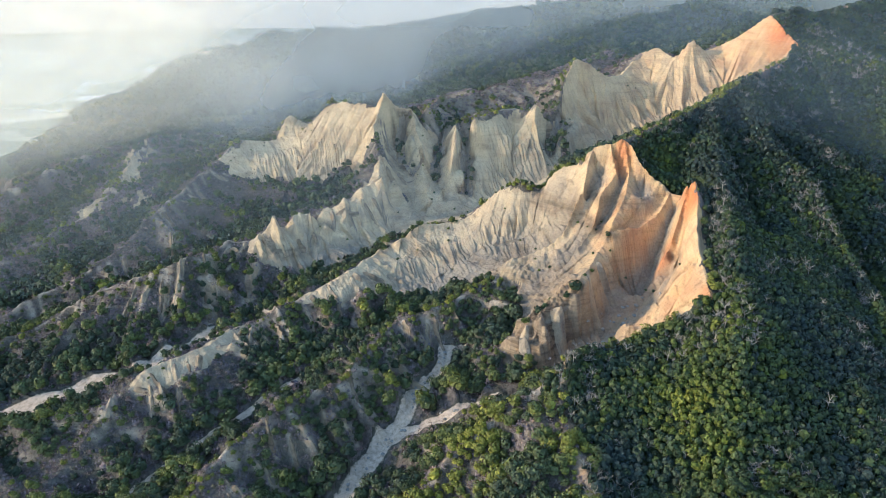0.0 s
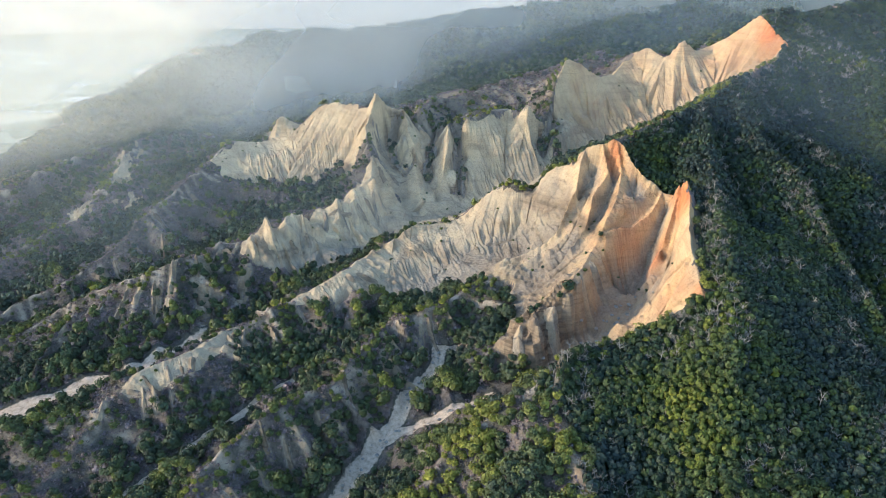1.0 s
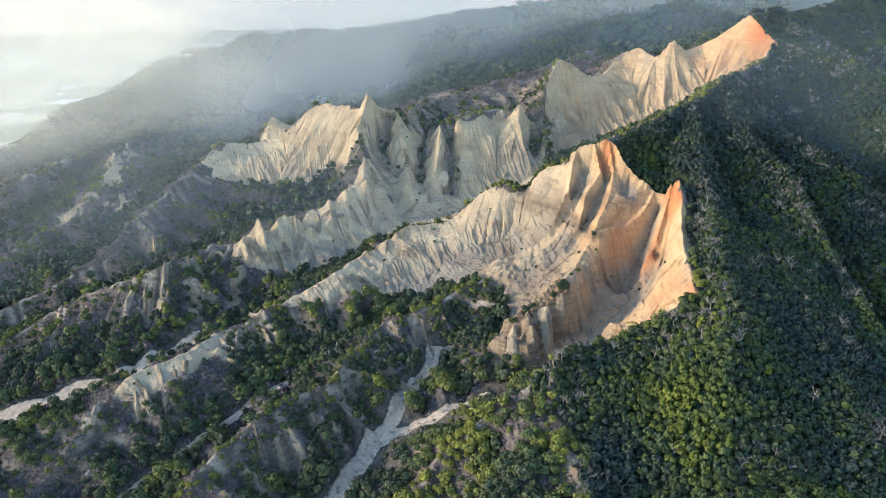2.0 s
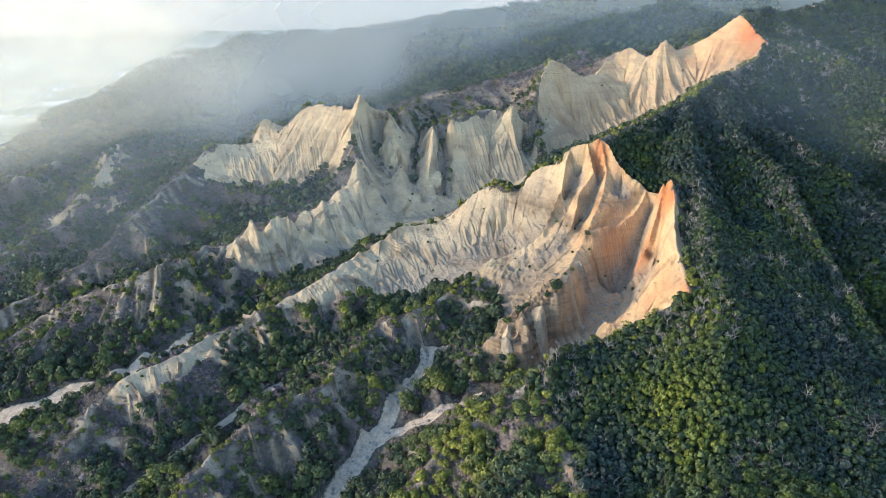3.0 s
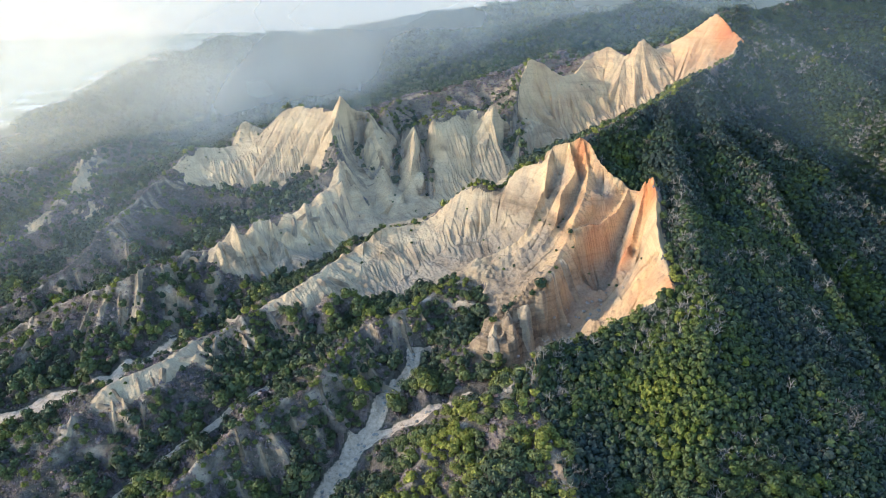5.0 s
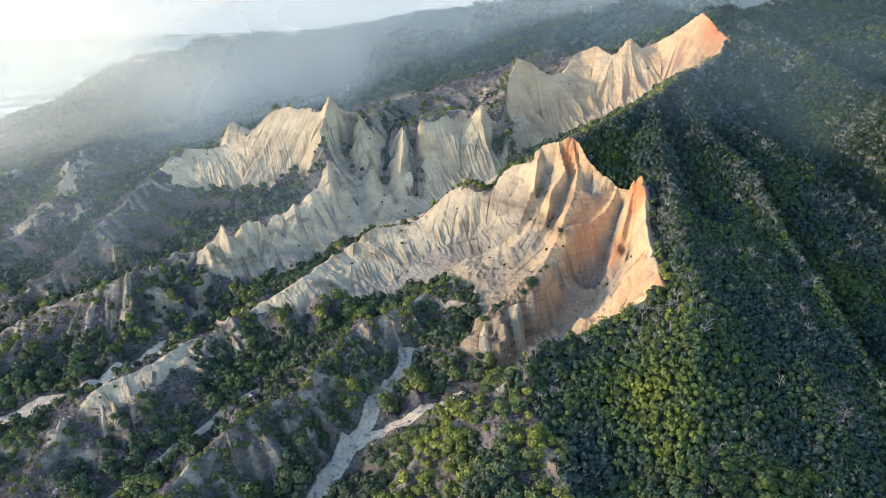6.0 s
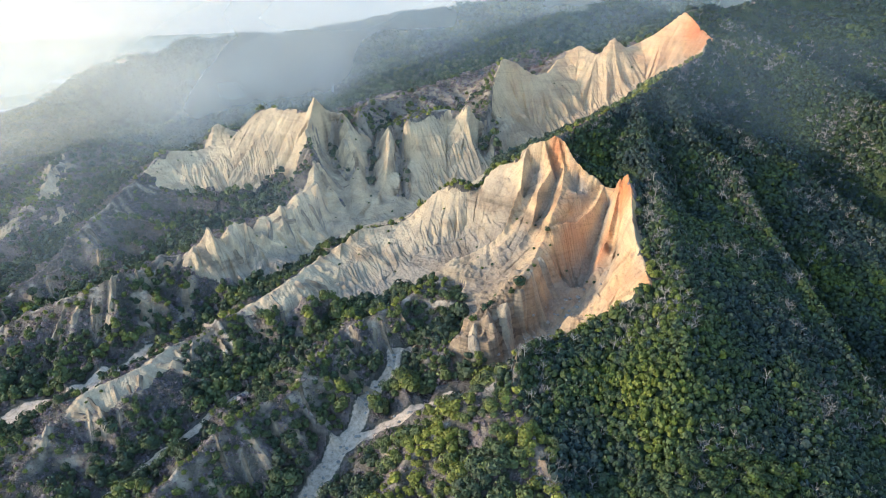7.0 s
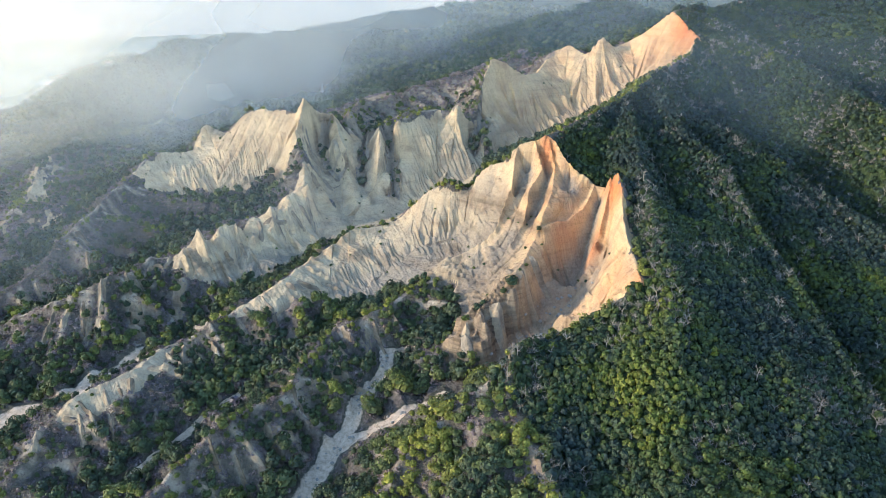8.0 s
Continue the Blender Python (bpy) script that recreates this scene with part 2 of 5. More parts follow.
# ---- the lie of the land: crest lines and valley lines, in metres ----
CRESTS = {
    "divide": [(700, 1120, 385), (520, 1010, 348), (420, 945, 334), (331, 905, 330), (348, 862, 302), (312, 795, 286), (258, 738, 277), (218, 705, 262), (170, 660, 250), (136, 630, 243), (119, 611, 243)],
    "scarp": [(122, 612, 244), (129, 606, 238), (136, 595, 224), (145, 589, 216), (157, 582, 205), (166, 577, 204), (165, 563, 223), (168, 558, 228), (169, 541, 217), (164, 514, 201), (154, 474, 194), (152, 447, 188), (152, 428, 183)],
    "shoulder": [(218, 705, 262), (206, 640, 244), (192, 570, 222), (183, 505, 202), (172, 440, 188), (152, 366, 168), (136, 310, 138), (120, 240, 105), (100, 120, 60)],
    "rim": [(151, 428, 182), (122, 423, 157), (89, 417, 146), (60, 388, 154), (53, 366, 140), (56, 338, 130), (66, 298, 128), (60, 240, 105), (40, 120, 60)],
    "east_spur": [(253, 718, 265), (251, 640, 238), (269, 592, 220), (273, 523, 186), (272, 452, 166), (269, 408, 153), (271, 372, 140), (280, 200, 70)],
    "east_arm": [(253, 718, 265), (256, 676, 250), (284, 662, 236), (329, 637, 221), (351, 601, 198), (372, 571, 185), (396, 508, 165), (420, 380, 115), (440, 200, 60)],
    "east_back": [(348, 862, 302), (376, 808, 297), (403, 771, 288), (424, 729, 276), (443, 679, 260), (471, 604, 235), (500, 500, 190), (540, 300, 100)],
    "east_ridge": [(430, 968, 333), (538, 968, 318), (619, 879, 285), (680, 760, 245), (720, 600, 190), (740, 300, 95)],
    "far_east": [(700, 1120, 385), (850, 950, 340), (950, 700, 270), (1000, 400, 160)],
    "white_fin": [(122, 612, 244), (110, 614, 240), (96, 622, 233), (85, 624, 216), (76, 628, 214), (65, 636, 205), (55, 641, 188), (37, 641, 195), (16, 648, 184), (0, 653, 169), (-11, 649, 156), (-27, 645, 150), (-43, 642, 149), (-56, 639, 150), (-71, 624, 142), (-89, 609, 134), (-104, 587, 132), (-115, 567, 130), (-147, 546, 116), (-172, 525, 104), (-199, 512, 99), (-213, 472, 101), (-246, 450, 96), (-262, 425, 83), (-266, 399, 72), (-290, 340, 50), (-320, 250, 30)],
    "buttress": [(122, 612, 244), (126, 596, 219), (117, 573, 201), (103, 545, 182), (96, 535, 168), (86, 513, 163), (74, 490, 161), (62, 481, 147), (47, 478, 137), (35, 473, 130), (24, 470, 122), (4, 463, 104)],
    "rib_d": [(96, 622, 233), (87, 590, 205), (70, 569, 170), (54, 567, 156), (42, 567, 151), (28, 564, 147), (21, 552, 139), (18, 538, 130)],
    "rib_e": [(110, 614, 240), (113, 593, 218), (100, 580, 204), (92, 558, 179), (80, 546, 165)],
    "rib_b": [(168, 569, 212), (159, 544, 196), (152, 533, 180), (147, 528, 162)],
    "rib_c": [(152, 470, 192), (132, 468, 158), (116, 472, 132)],
    "toe_rib": [(60, 484, 147), (51, 467, 131), (43, 452, 123), (36, 439, 111)],
    "rib": [(157, 582, 205), (143, 562, 191), (130, 555, 183), (117, 550, 183), (104, 543, 181)],
    "wooded_rib": [(20, 555, 135), (-30, 515, 121), (-66, 500, 113), (-82, 464, 106), (-95, 429, 103), (-113, 420, 99), (-133, 397, 101), (-147, 380, 90), (-160, 354, 83), (-190, 300, 60), (-220, 220, 40)],
    "small_rib": [(56, 384, 146), (23, 369, 126), (-5, 355, 109), (-40, 322, 82), (-60, 260, 60)],
    "far_cliff": [(333, 905, 331), (317, 918, 315), (304, 931, 301), (289, 941, 292), (270, 932, 285), (251, 926, 300), (234, 929, 276), (216, 949, 288), (195, 953, 278), (169, 920, 256), (150, 909, 255), (123, 904, 271), (107, 896, 278), (96, 880, 259), (86, 858, 228)],
    "middle_cliff": [(80, 834, 208), (66, 824, 219), (58, 820, 237), (51, 833, 223), (36, 848, 225), (19, 837, 225), (6, 822, 223), (-13, 809, 218)],
    "spire": [(10, 870, 222), (-20, 840, 212), (-35, 812, 212), (-32, 786, 193), (-37, 762, 173)],
    "west_cliff": [(-90, 838, 222), (-106, 827, 229), (-116, 811, 249), (-129, 826, 227), (-151, 850, 227), (-177, 870, 223), (-197, 886, 218), (-228, 896, 190), (-254, 895, 204), (-257, 880, 178), (-276, 868, 174), (-310, 851, 178), (-319, 826, 165), (-326, 810, 156)],
    "west_rib": [(-116, 811, 249), (-125, 783, 209), (-114, 753, 187), (-111, 724, 169), (-129, 709, 161), (-138, 699, 152), (-162, 689, 147), (-165, 671, 129), (-176, 674, 146), (-186, 667, 146), (-199, 656, 134), (-209, 651, 144), (-217, 642, 131), (-249, 640, 123), (-263, 608, 121), (-275, 578, 122), (-312, 572, 108), (-351, 577, 94), (-386, 575, 74), (-440, 540, 50), (-520, 500, 30)],
    "canyon_rib_a": [(-114, 753, 187), (-103, 750, 173), (-91, 735, 152), (-84, 721, 138)],
    "canyon_rib_b": [(-13, 789, 176), (-31, 770, 165), (-45, 750, 151), (-54, 724, 137)],
    "amphitheatre_rib": [(-88, 832, 224), (-72, 790, 190), (-66, 760, 162), (-60, 735, 144)],
    "behind": [(350, 1250, 335), (213, 1180, 296), (165, 1047, 270), (80, 1000, 246), (0, 950, 229), (-60, 905, 216), (-70, 845, 220)],
    "scrub_ridge": [(-321, 816, 163), (-338, 760, 140), (-346, 717, 136), (-372, 680, 106), (-410, 640, 78), (-470, 590, 55), (-560, 540, 35)],
    "white_peak": [(-380, 1010, 150), (-447, 985, 158), (-476, 927, 152), (-462, 850, 125), (-482, 780, 96), (-530, 700, 66), (-620, 620, 40)],
    "left_hill": [(-520, 960, 140), (-560, 890, 128), (-640, 820, 95), (-740, 740, 60)],
    "hill_one": [(350, 1250, 335), (213, 1251, 294), (90, 1291, 263), (-20, 1331, 248), (-102, 1376, 243), (-155, 1384, 233), (-211, 1394, 211), (-264, 1402, 181), (-380, 1430, 134), (-520, 1450, 86), (-700, 1480, 35)],
    "hill_two": [(1100, 1800, 420), (800, 1900, 380), (500, 1800, 320), (280, 1740, 275), (85, 1728, 252), (-119, 1743, 227), (-275, 1741, 214), (-396, 1737, 202), (-503, 1727, 181), (-573, 1722, 148), (-667, 1702, 98), (-795, 1692, 39)],
    "skyline": [(1500, 2800, 420), (900, 2700, 360), (480, 2560, 315), (208, 2526, 275), (-19, 2441, 250), (-266, 2244, 212), (-428, 2192, 204), (-566, 2140, 208), (-640, 2107, 195), (-730, 2075, 171), (-876, 2026, 138), (-1000, 1985, 70), (-1060, 1960, 20)],
    "far_range": [(1400, 4700, 400), (400, 4500, 330), (-100, 4400, 270), (-500, 4300, 200), (-800, 4250, 150), (-1200, 4200, 60)],
}
VALLEYS = {
    "stream": [(30, 505, 117), (0, 497, 107), (-24, 488, 99), (-24, 466, 97), (-43, 444, 89), (-48, 422, 85), (-60, 402, 73), (-77, 362, 65), (-100, 310, 54), (-130, 220, 38), (-160, 100, 20)],
    "side_stream": [(18, 424, 97), (-15, 417, 92), (-40, 408, 82), (-60, 402, 73)],
    "chute_a": [(103, 610, 214), (86, 590, 182), (66, 573, 152), (42, 571, 143)],
    "chute_b": [(119, 595, 210), (106, 576, 187), (92, 562, 169), (80, 552, 160)],
    "chute_c": [(141, 597, 212), (133, 580, 199)],
    "chute_d": [(159, 570, 192), (150, 552, 172), (142, 541, 150), (125, 519, 130)],
    "left_scree": [(80, 552, 160), (66, 540, 149), (52, 533, 139), (37, 522, 129), (28, 509, 119)],
    "scree": [(144, 515, 152), (127, 508, 135), (109, 494, 124), (86, 468, 115), (54, 438, 103), (18, 424, 97)],
    "cleft": [(42, 580, 146), (27, 581, 141), (10, 575, 134), (-6, 566, 125), (-35, 553, 114), (-90, 500, 98), (-118, 482, 89), (-167, 425, 76), (-204, 380, 65), (-250, 320, 50), (-290, 220, 34)],
    "canyon": [(190, 760, 205), (130, 775, 184), (85, 785, 165), (20, 745, 138), (-28, 722, 131), (-57, 703, 132), (-105, 650, 115), (-150, 600, 105), (-200, 552, 92), (-240, 510, 82), (-273, 470, 76), (-303, 468, 68), (-345, 450, 58), (-420, 420, 42), (-540, 380, 22)],
    "canyon_chute": [(-101, 800, 183), (-92, 772, 161), (-79, 743, 140), (-63, 715, 129)],
    "canyon_head": [(-40, 740, 138), (-52, 775, 155), (-52, 815, 188)],
    "north_gully": [(92, 850, 205), (74, 815, 178), (85, 785, 165)],
    "north_bay": [(330, 850, 280), (290, 846, 238), (230, 838, 200), (160, 826, 178), (110, 810, 168), (85, 785, 165)],
    "west_gully": [(-150, 770, 146), (-185, 752, 132), (-250, 712, 111), (-310, 655, 92), (-365, 622, 74), (-430, 575, 54), (-540, 530, 32)],
    "scrub_gully": [(-330, 900, 150), (-390, 860, 124), (-405, 780, 100), (-430, 700, 75), (-480, 630, 54), (-570, 570, 34)],
    "left_gully": [(-530, 860, 98), (-560, 780, 72), (-620, 690, 48)],
    "east_gully": [(266, 664, 230), (280, 629, 210), (292, 590, 188), (299, 541, 157), (303, 482, 131), (304, 425, 110), (315, 200, 40)],
    "east_hollow": [(285, 770, 258), (306, 726, 236), (320, 700, 220), (346, 668, 198), (371, 633, 170), (390, 596, 150), (419, 530, 120), (450, 380, 80), (480, 200, 40)],
    "east_valley": [(410, 960, 305), (432, 925, 290), (470, 877, 264), (491, 822, 244), (516, 760, 218), (546, 666, 184), (590, 450, 110), (620, 250, 60)],
    "east_far": [(700, 1010, 300), (800, 800, 220), (840, 560, 140), (860, 250, 70)],
    "spur_gully": [(214, 640, 224), (222, 590, 200), (222, 530, 178)],
    "shoulder_gully": [(118, 390, 150), (104, 360, 140), (96, 320, 124), (85, 250, 95)],
    "south_slope": [(215, 505, 190), (222, 440, 172), (215, 390, 156), (205, 330, 136), (190, 260, 108), (180, 120, 60)],
    "back_valley": [(280, 1120, 262), (120, 1090, 228), (0, 1080, 200), (-110, 1060, 186), (-230, 1010, 166), (-300, 960, 150), (-380, 1080, 118), (-560, 1120, 66), (-800, 1120, 26)],
    "second_valley": [(400, 1500, 260), (200, 1520, 215), (0, 1530, 170), (-200, 1560, 120), (-420, 1580, 72), (-700, 1580, 24)],
    "third_valley": [(600, 2200, 250), (200, 2150, 190), (-100, 1980, 140), (-350, 1900, 95), (-650, 1850, 40), (-900, 1820, 12)],
    "plain_edge": [(-640, 300, 12), (-760, 560, 16), (-860, 800, 18), (-950, 1100, 14), (-1000, 1500, 10), (-1200, 1900, 8), (-1150, 2200, 8), (-900, 2500, 8), (-400, 2900, 10), (300, 3200, 14), (1200, 3500, 30)],
    "plain": [(-1500, 0, 8), (-1500, 1000, 8), (-1700, 2000, 8), (-1700, 3200, 8), (-1000, 3500, 8), (-200, 3700, 8), (-1800, 4400, 8), (-3000, 1000, 8), (-3200, 3000, 8), (-3000, 4700, 8)],
    "south": [(-400, 0, 10), (0, -100, 10), (400, -100, 20), (900, 0, 40)],
}
# the lowland's outline in plan
PLAIN = [(-760, -800), (-790, 400), (-880, 800), (-960, 1100), (-1010, 1500), (-1120, 1900), (-1010, 2350), (-650, 2700), (400, 3200), (1300, 3500), (4400, 4200), (12000, 6000), (12000, 18000), (-12000, 18000), (-12000, -800)]
# the evergreen side of the divide, in plan
EAST = [(800, 1200), (331, 905), (316, 795), (222, 705), (140, 630), (124, 611), (154, 588), (173, 560), (171, 520), (158, 432), (122, 428), (89, 424), (54, 388), (54, 366), (60, 338), (70, 298), (60, 100), (1000, 0)]
# bare faces, as outlines in plan
BARE = {
    "main_cliff": [(119, 615), (138, 602), (158, 585), (172, 566), (173, 556), (169, 518), (156, 456), (156, 430), (140, 424), (120, 428), (94, 428), (66, 430), (46, 442), (30, 450), (16, 466), (30, 482), (36, 500), (34, 522), (28, 545), (0, 562), (-60, 556), (-110, 540), (-150, 536), (-152, 550), (-118, 572), (-93, 614), (-58, 643), (-30, 653), (0, 657), (25, 640), (38, 630), (62, 640), (90, 626), (100, 628)],
    "north_cliff": [(331, 912), (296, 954), (272, 942), (250, 931), (226, 956), (200, 961), (176, 931), (160, 919), (138, 911), (111, 903), (92, 872), (82, 838), (100, 800), (170, 795), (250, 806), (318, 800), (352, 862)],
    "middle_cliff_face": [(86, 850), (56, 821), (37, 846), (10, 820), (-13, 810), (-30, 812), (-62, 835), (-100, 836), (-122, 810), (-112, 765), (-84, 740), (-76, 698), (-102, 652), (-56, 650), (0, 672), (45, 690), (70, 720), (95, 780), (86, 820)],
    "west_cliff_face": [(-118, 811), (-145, 845), (-176, 871), (-218, 890), (-235, 895), (-257, 895), (-291, 865), (-326, 818), (-300, 802), (-240, 800), (-205, 778), (-160, 790), (-140, 770), (-120, 780)],
    "rib_face": [(-114, 762), (-122, 735), (-134, 712), (-162, 697), (-180, 674), (-212, 655), (-238, 648), (-225, 622), (-190, 610), (-150, 612), (-105, 650), (-70, 700), (-80, 740)],
    "white_peak_face": [(-466, 940), (-486, 934), (-492, 905), (-478, 868), (-460, 846), (-444, 850), (-446, 880), (-456, 910)],
    "grey_outcrop": [(-408, 838), (-428, 836), (-440, 812), (-424, 796), (-408, 806)],
    "left_outcrop": [(-478, 824), (-500, 818), (-506, 786), (-488, 772), (-474, 792)],
    "white_ridge": [(-192, 518), (-207, 508), (-220, 474), (-250, 455), (-262, 440), (-252, 428), (-232, 438), (-205, 455), (-190, 490)],
}
CELL = 1.45         # spacing of the ground's finest part


def hashed(ix, iy, seed):
    h = (ix.astype(np.int64) * 374761393 + iy.astype(np.int64) * 668265263 + seed * 1442695041) & 0xFFFFFFFF
    h = ((h ^ (h >> 13)) * 1274126177) & 0xFFFFFFFF
    return ((h ^ (h >> 16)) & 0xFFFFFF) / float(0xFFFFFF)


def lumps(x, y, seed=0):
    """Smooth value noise from 0 to 1."""
    x0, y0 = np.floor(x), np.floor(y)
    fx, fy = x - x0, y - y0
    fx, fy = fx * fx * (3 - 2 * fx), fy * fy * (3 - 2 * fy)
    a, b = hashed(x0, y0, seed), hashed(x0 + 1, y0, seed)
    c, d = hashed(x0, y0 + 1, seed), hashed(x0 + 1, y0 + 1, seed)
    return (a * (1 - fx) + b * fx) * (1 - fy) + (c * (1 - fx) + d * fx) * fy


def folds(s, seed=0):
    """A zigzag from 0 to 1 along a line: straight flanks, sharp edges, uneven heights."""
    i = np.floor(s)
    zero = i * 0

    def height(k):
        return np.where(k % 2 == 0, 0.55 + 0.45 * hashed(k, zero, seed), 0.45 * hashed(k, zero, seed + 1))

    return height(i) + (height(i + 1) - height(i)) * (s - i)


def fractal(x, y, octaves=4, seed=0):
    total, gain, norm = 0.0, 1.0, 0.0
    for n in range(octaves):
        total = total + gain * lumps(x * 2**n, y * 2**n, seed + n)
        norm, gain = norm + gain, gain * 0.5
    return total / norm


def dense(lines):
    """Samples along the lines: place, height, way, distance along."""
    out, far = [], 0.0
    for line in lines.values():
        pts = np.array(line, float)
        for a, b in zip(pts[:-1], pts[1:]):
            gap = math.hypot(*(b - a)[:2])
            step = 5.0 if max(a[1], b[1]) < 1100 and min(a[0], b[0]) > -700 else 30.0
            n = max(1, round(gap / step))
            way = (b - a)[:2] / gap
            for k in range(n):
                p = a + (b - a) * (k + 0.5) / n
                out.append((*p, *way, far + gap * (k + 0.5) / n, gap / n / 2))
            far += gap
        far += 137.0
    return np.array(out, np.float32)


CREST_SAMPLES, VALLEY_SAMPLES = dense(CRESTS), dense(VALLEYS)


def nearest(x, y, samples, power):
    """For each place: distance to the nearest line, its height by nearness, and the distance along it."""
    near, height, along = np.empty(x.shape, np.float32), np.empty(x.shape, np.float32), np.empty(x.shape, np.float32)
    side = np.where((np.abs(x) < 700) & (y < 1200) & (y > 200), 60.0, 240.0)
    key = np.floor(x / side).astype(np.int64) * 100003 + np.floor(y / side).astype(np.int64) * 2 + (side > 100)
    order = np.argsort(key, kind="stable")
    cuts = np.flatnonzero(np.diff(key[order])) + 1
    for part in np.split(order, cuts):
        px, py = x[part], y[part]
        cx, cy = px.mean(), py.mean()
        reach = np.hypot(px - cx, py - cy).max()
        off = np.hypot(samples[:, 0] - cx, samples[:, 1] - cy)
        near_by = samples[off < 2.2 * off.min() + 2.5 * reach + 40]
        dx = px[:, None] - near_by[None, :, 0]
        dy = py[:, None] - near_by[None, :, 1]
        d2 = dx * dx + dy * dy
        k = d2.argmin(1)
        rows = np.arange(len(k))
        s = near_by[k]
        ax = dx[rows, k] * s[:, 3] + dy[rows, k] * s[:, 4]
        over = np.maximum(np.abs(ax) - s[:, 6], 0)
        across = dx[rows, k] * s[:, 4] - dy[rows, k] * s[:, 3]
        near[part] = np.hypot(across, over)
        along[part] = s[:, 5] + ax
        w = d2 + 9.0
        w = near_by[None, :, 6] / (w * w * np.sqrt(w))
        height[part] = (w @ near_by[:, 2]) / w.sum(1)
    return near, height, along


def inside(x, y, outline):
    """Signed distance to an outline in plan, positive inside."""
    p = np.array(outline, np.float32)
    q = np.roll(p, -1, 0)
    best, odd = np.full(x.shape, 1e9, np.float32), np.zeros(x.shape, bool)
    for a, b in zip(p, q):
        e = b - a
        t = np.clip(((x - a[0]) * e[0] + (y - a[1]) * e[1]) / (e @ e), 0, 1)
        best = np.minimum(best, np.hypot(x - a[0] - t * e[0], y - a[1] - t * e[1]))
        cross = ((a[1] > y) != (b[1] > y)) & (x < (b[0] - a[0]) * (y - a[1]) / (b[1] - a[1] + 1e-9) + a[0])
        odd ^= cross
    return np.where(odd, best, -best)




CLEFT_SAMPLES = dense({"a": VALLEYS["canyon_head"][1:] + [(-50, 850, 210)], "b": VALLEYS["north_gully"][:2], "c": [(-80, 775, 168), (-96, 800, 205), (-92, 826, 220)], "d": [(-18, 760, 160), (-22, 800, 195), (-26, 830, 212)]})


def strips(sway, sr, dr, west, spared):
    """Thin pillars of rock that run down the scrubby slopes from their crests, from 0 to 1."""
    line = np.clip((folds(sway / 6.5, 63) - 0.66) / 0.14, 0, 1)
    turn = np.floor(sway / 13 + 0.25)
    line = line * (hashed(turn, turn * 0, 66) > 0.62)
    some = np.clip(6 * lumps(sr / 38, sr * 0 + 7.7, 64) - 2.6, 0, 1)
    reach = 14 + 34 * lumps(sr / 13, sr * 0 + 1.1, 65)
    return line * some * np.clip((reach - dr) / 6, 0, 1) * np.clip(dr / 2, 0, 1) * west * spared


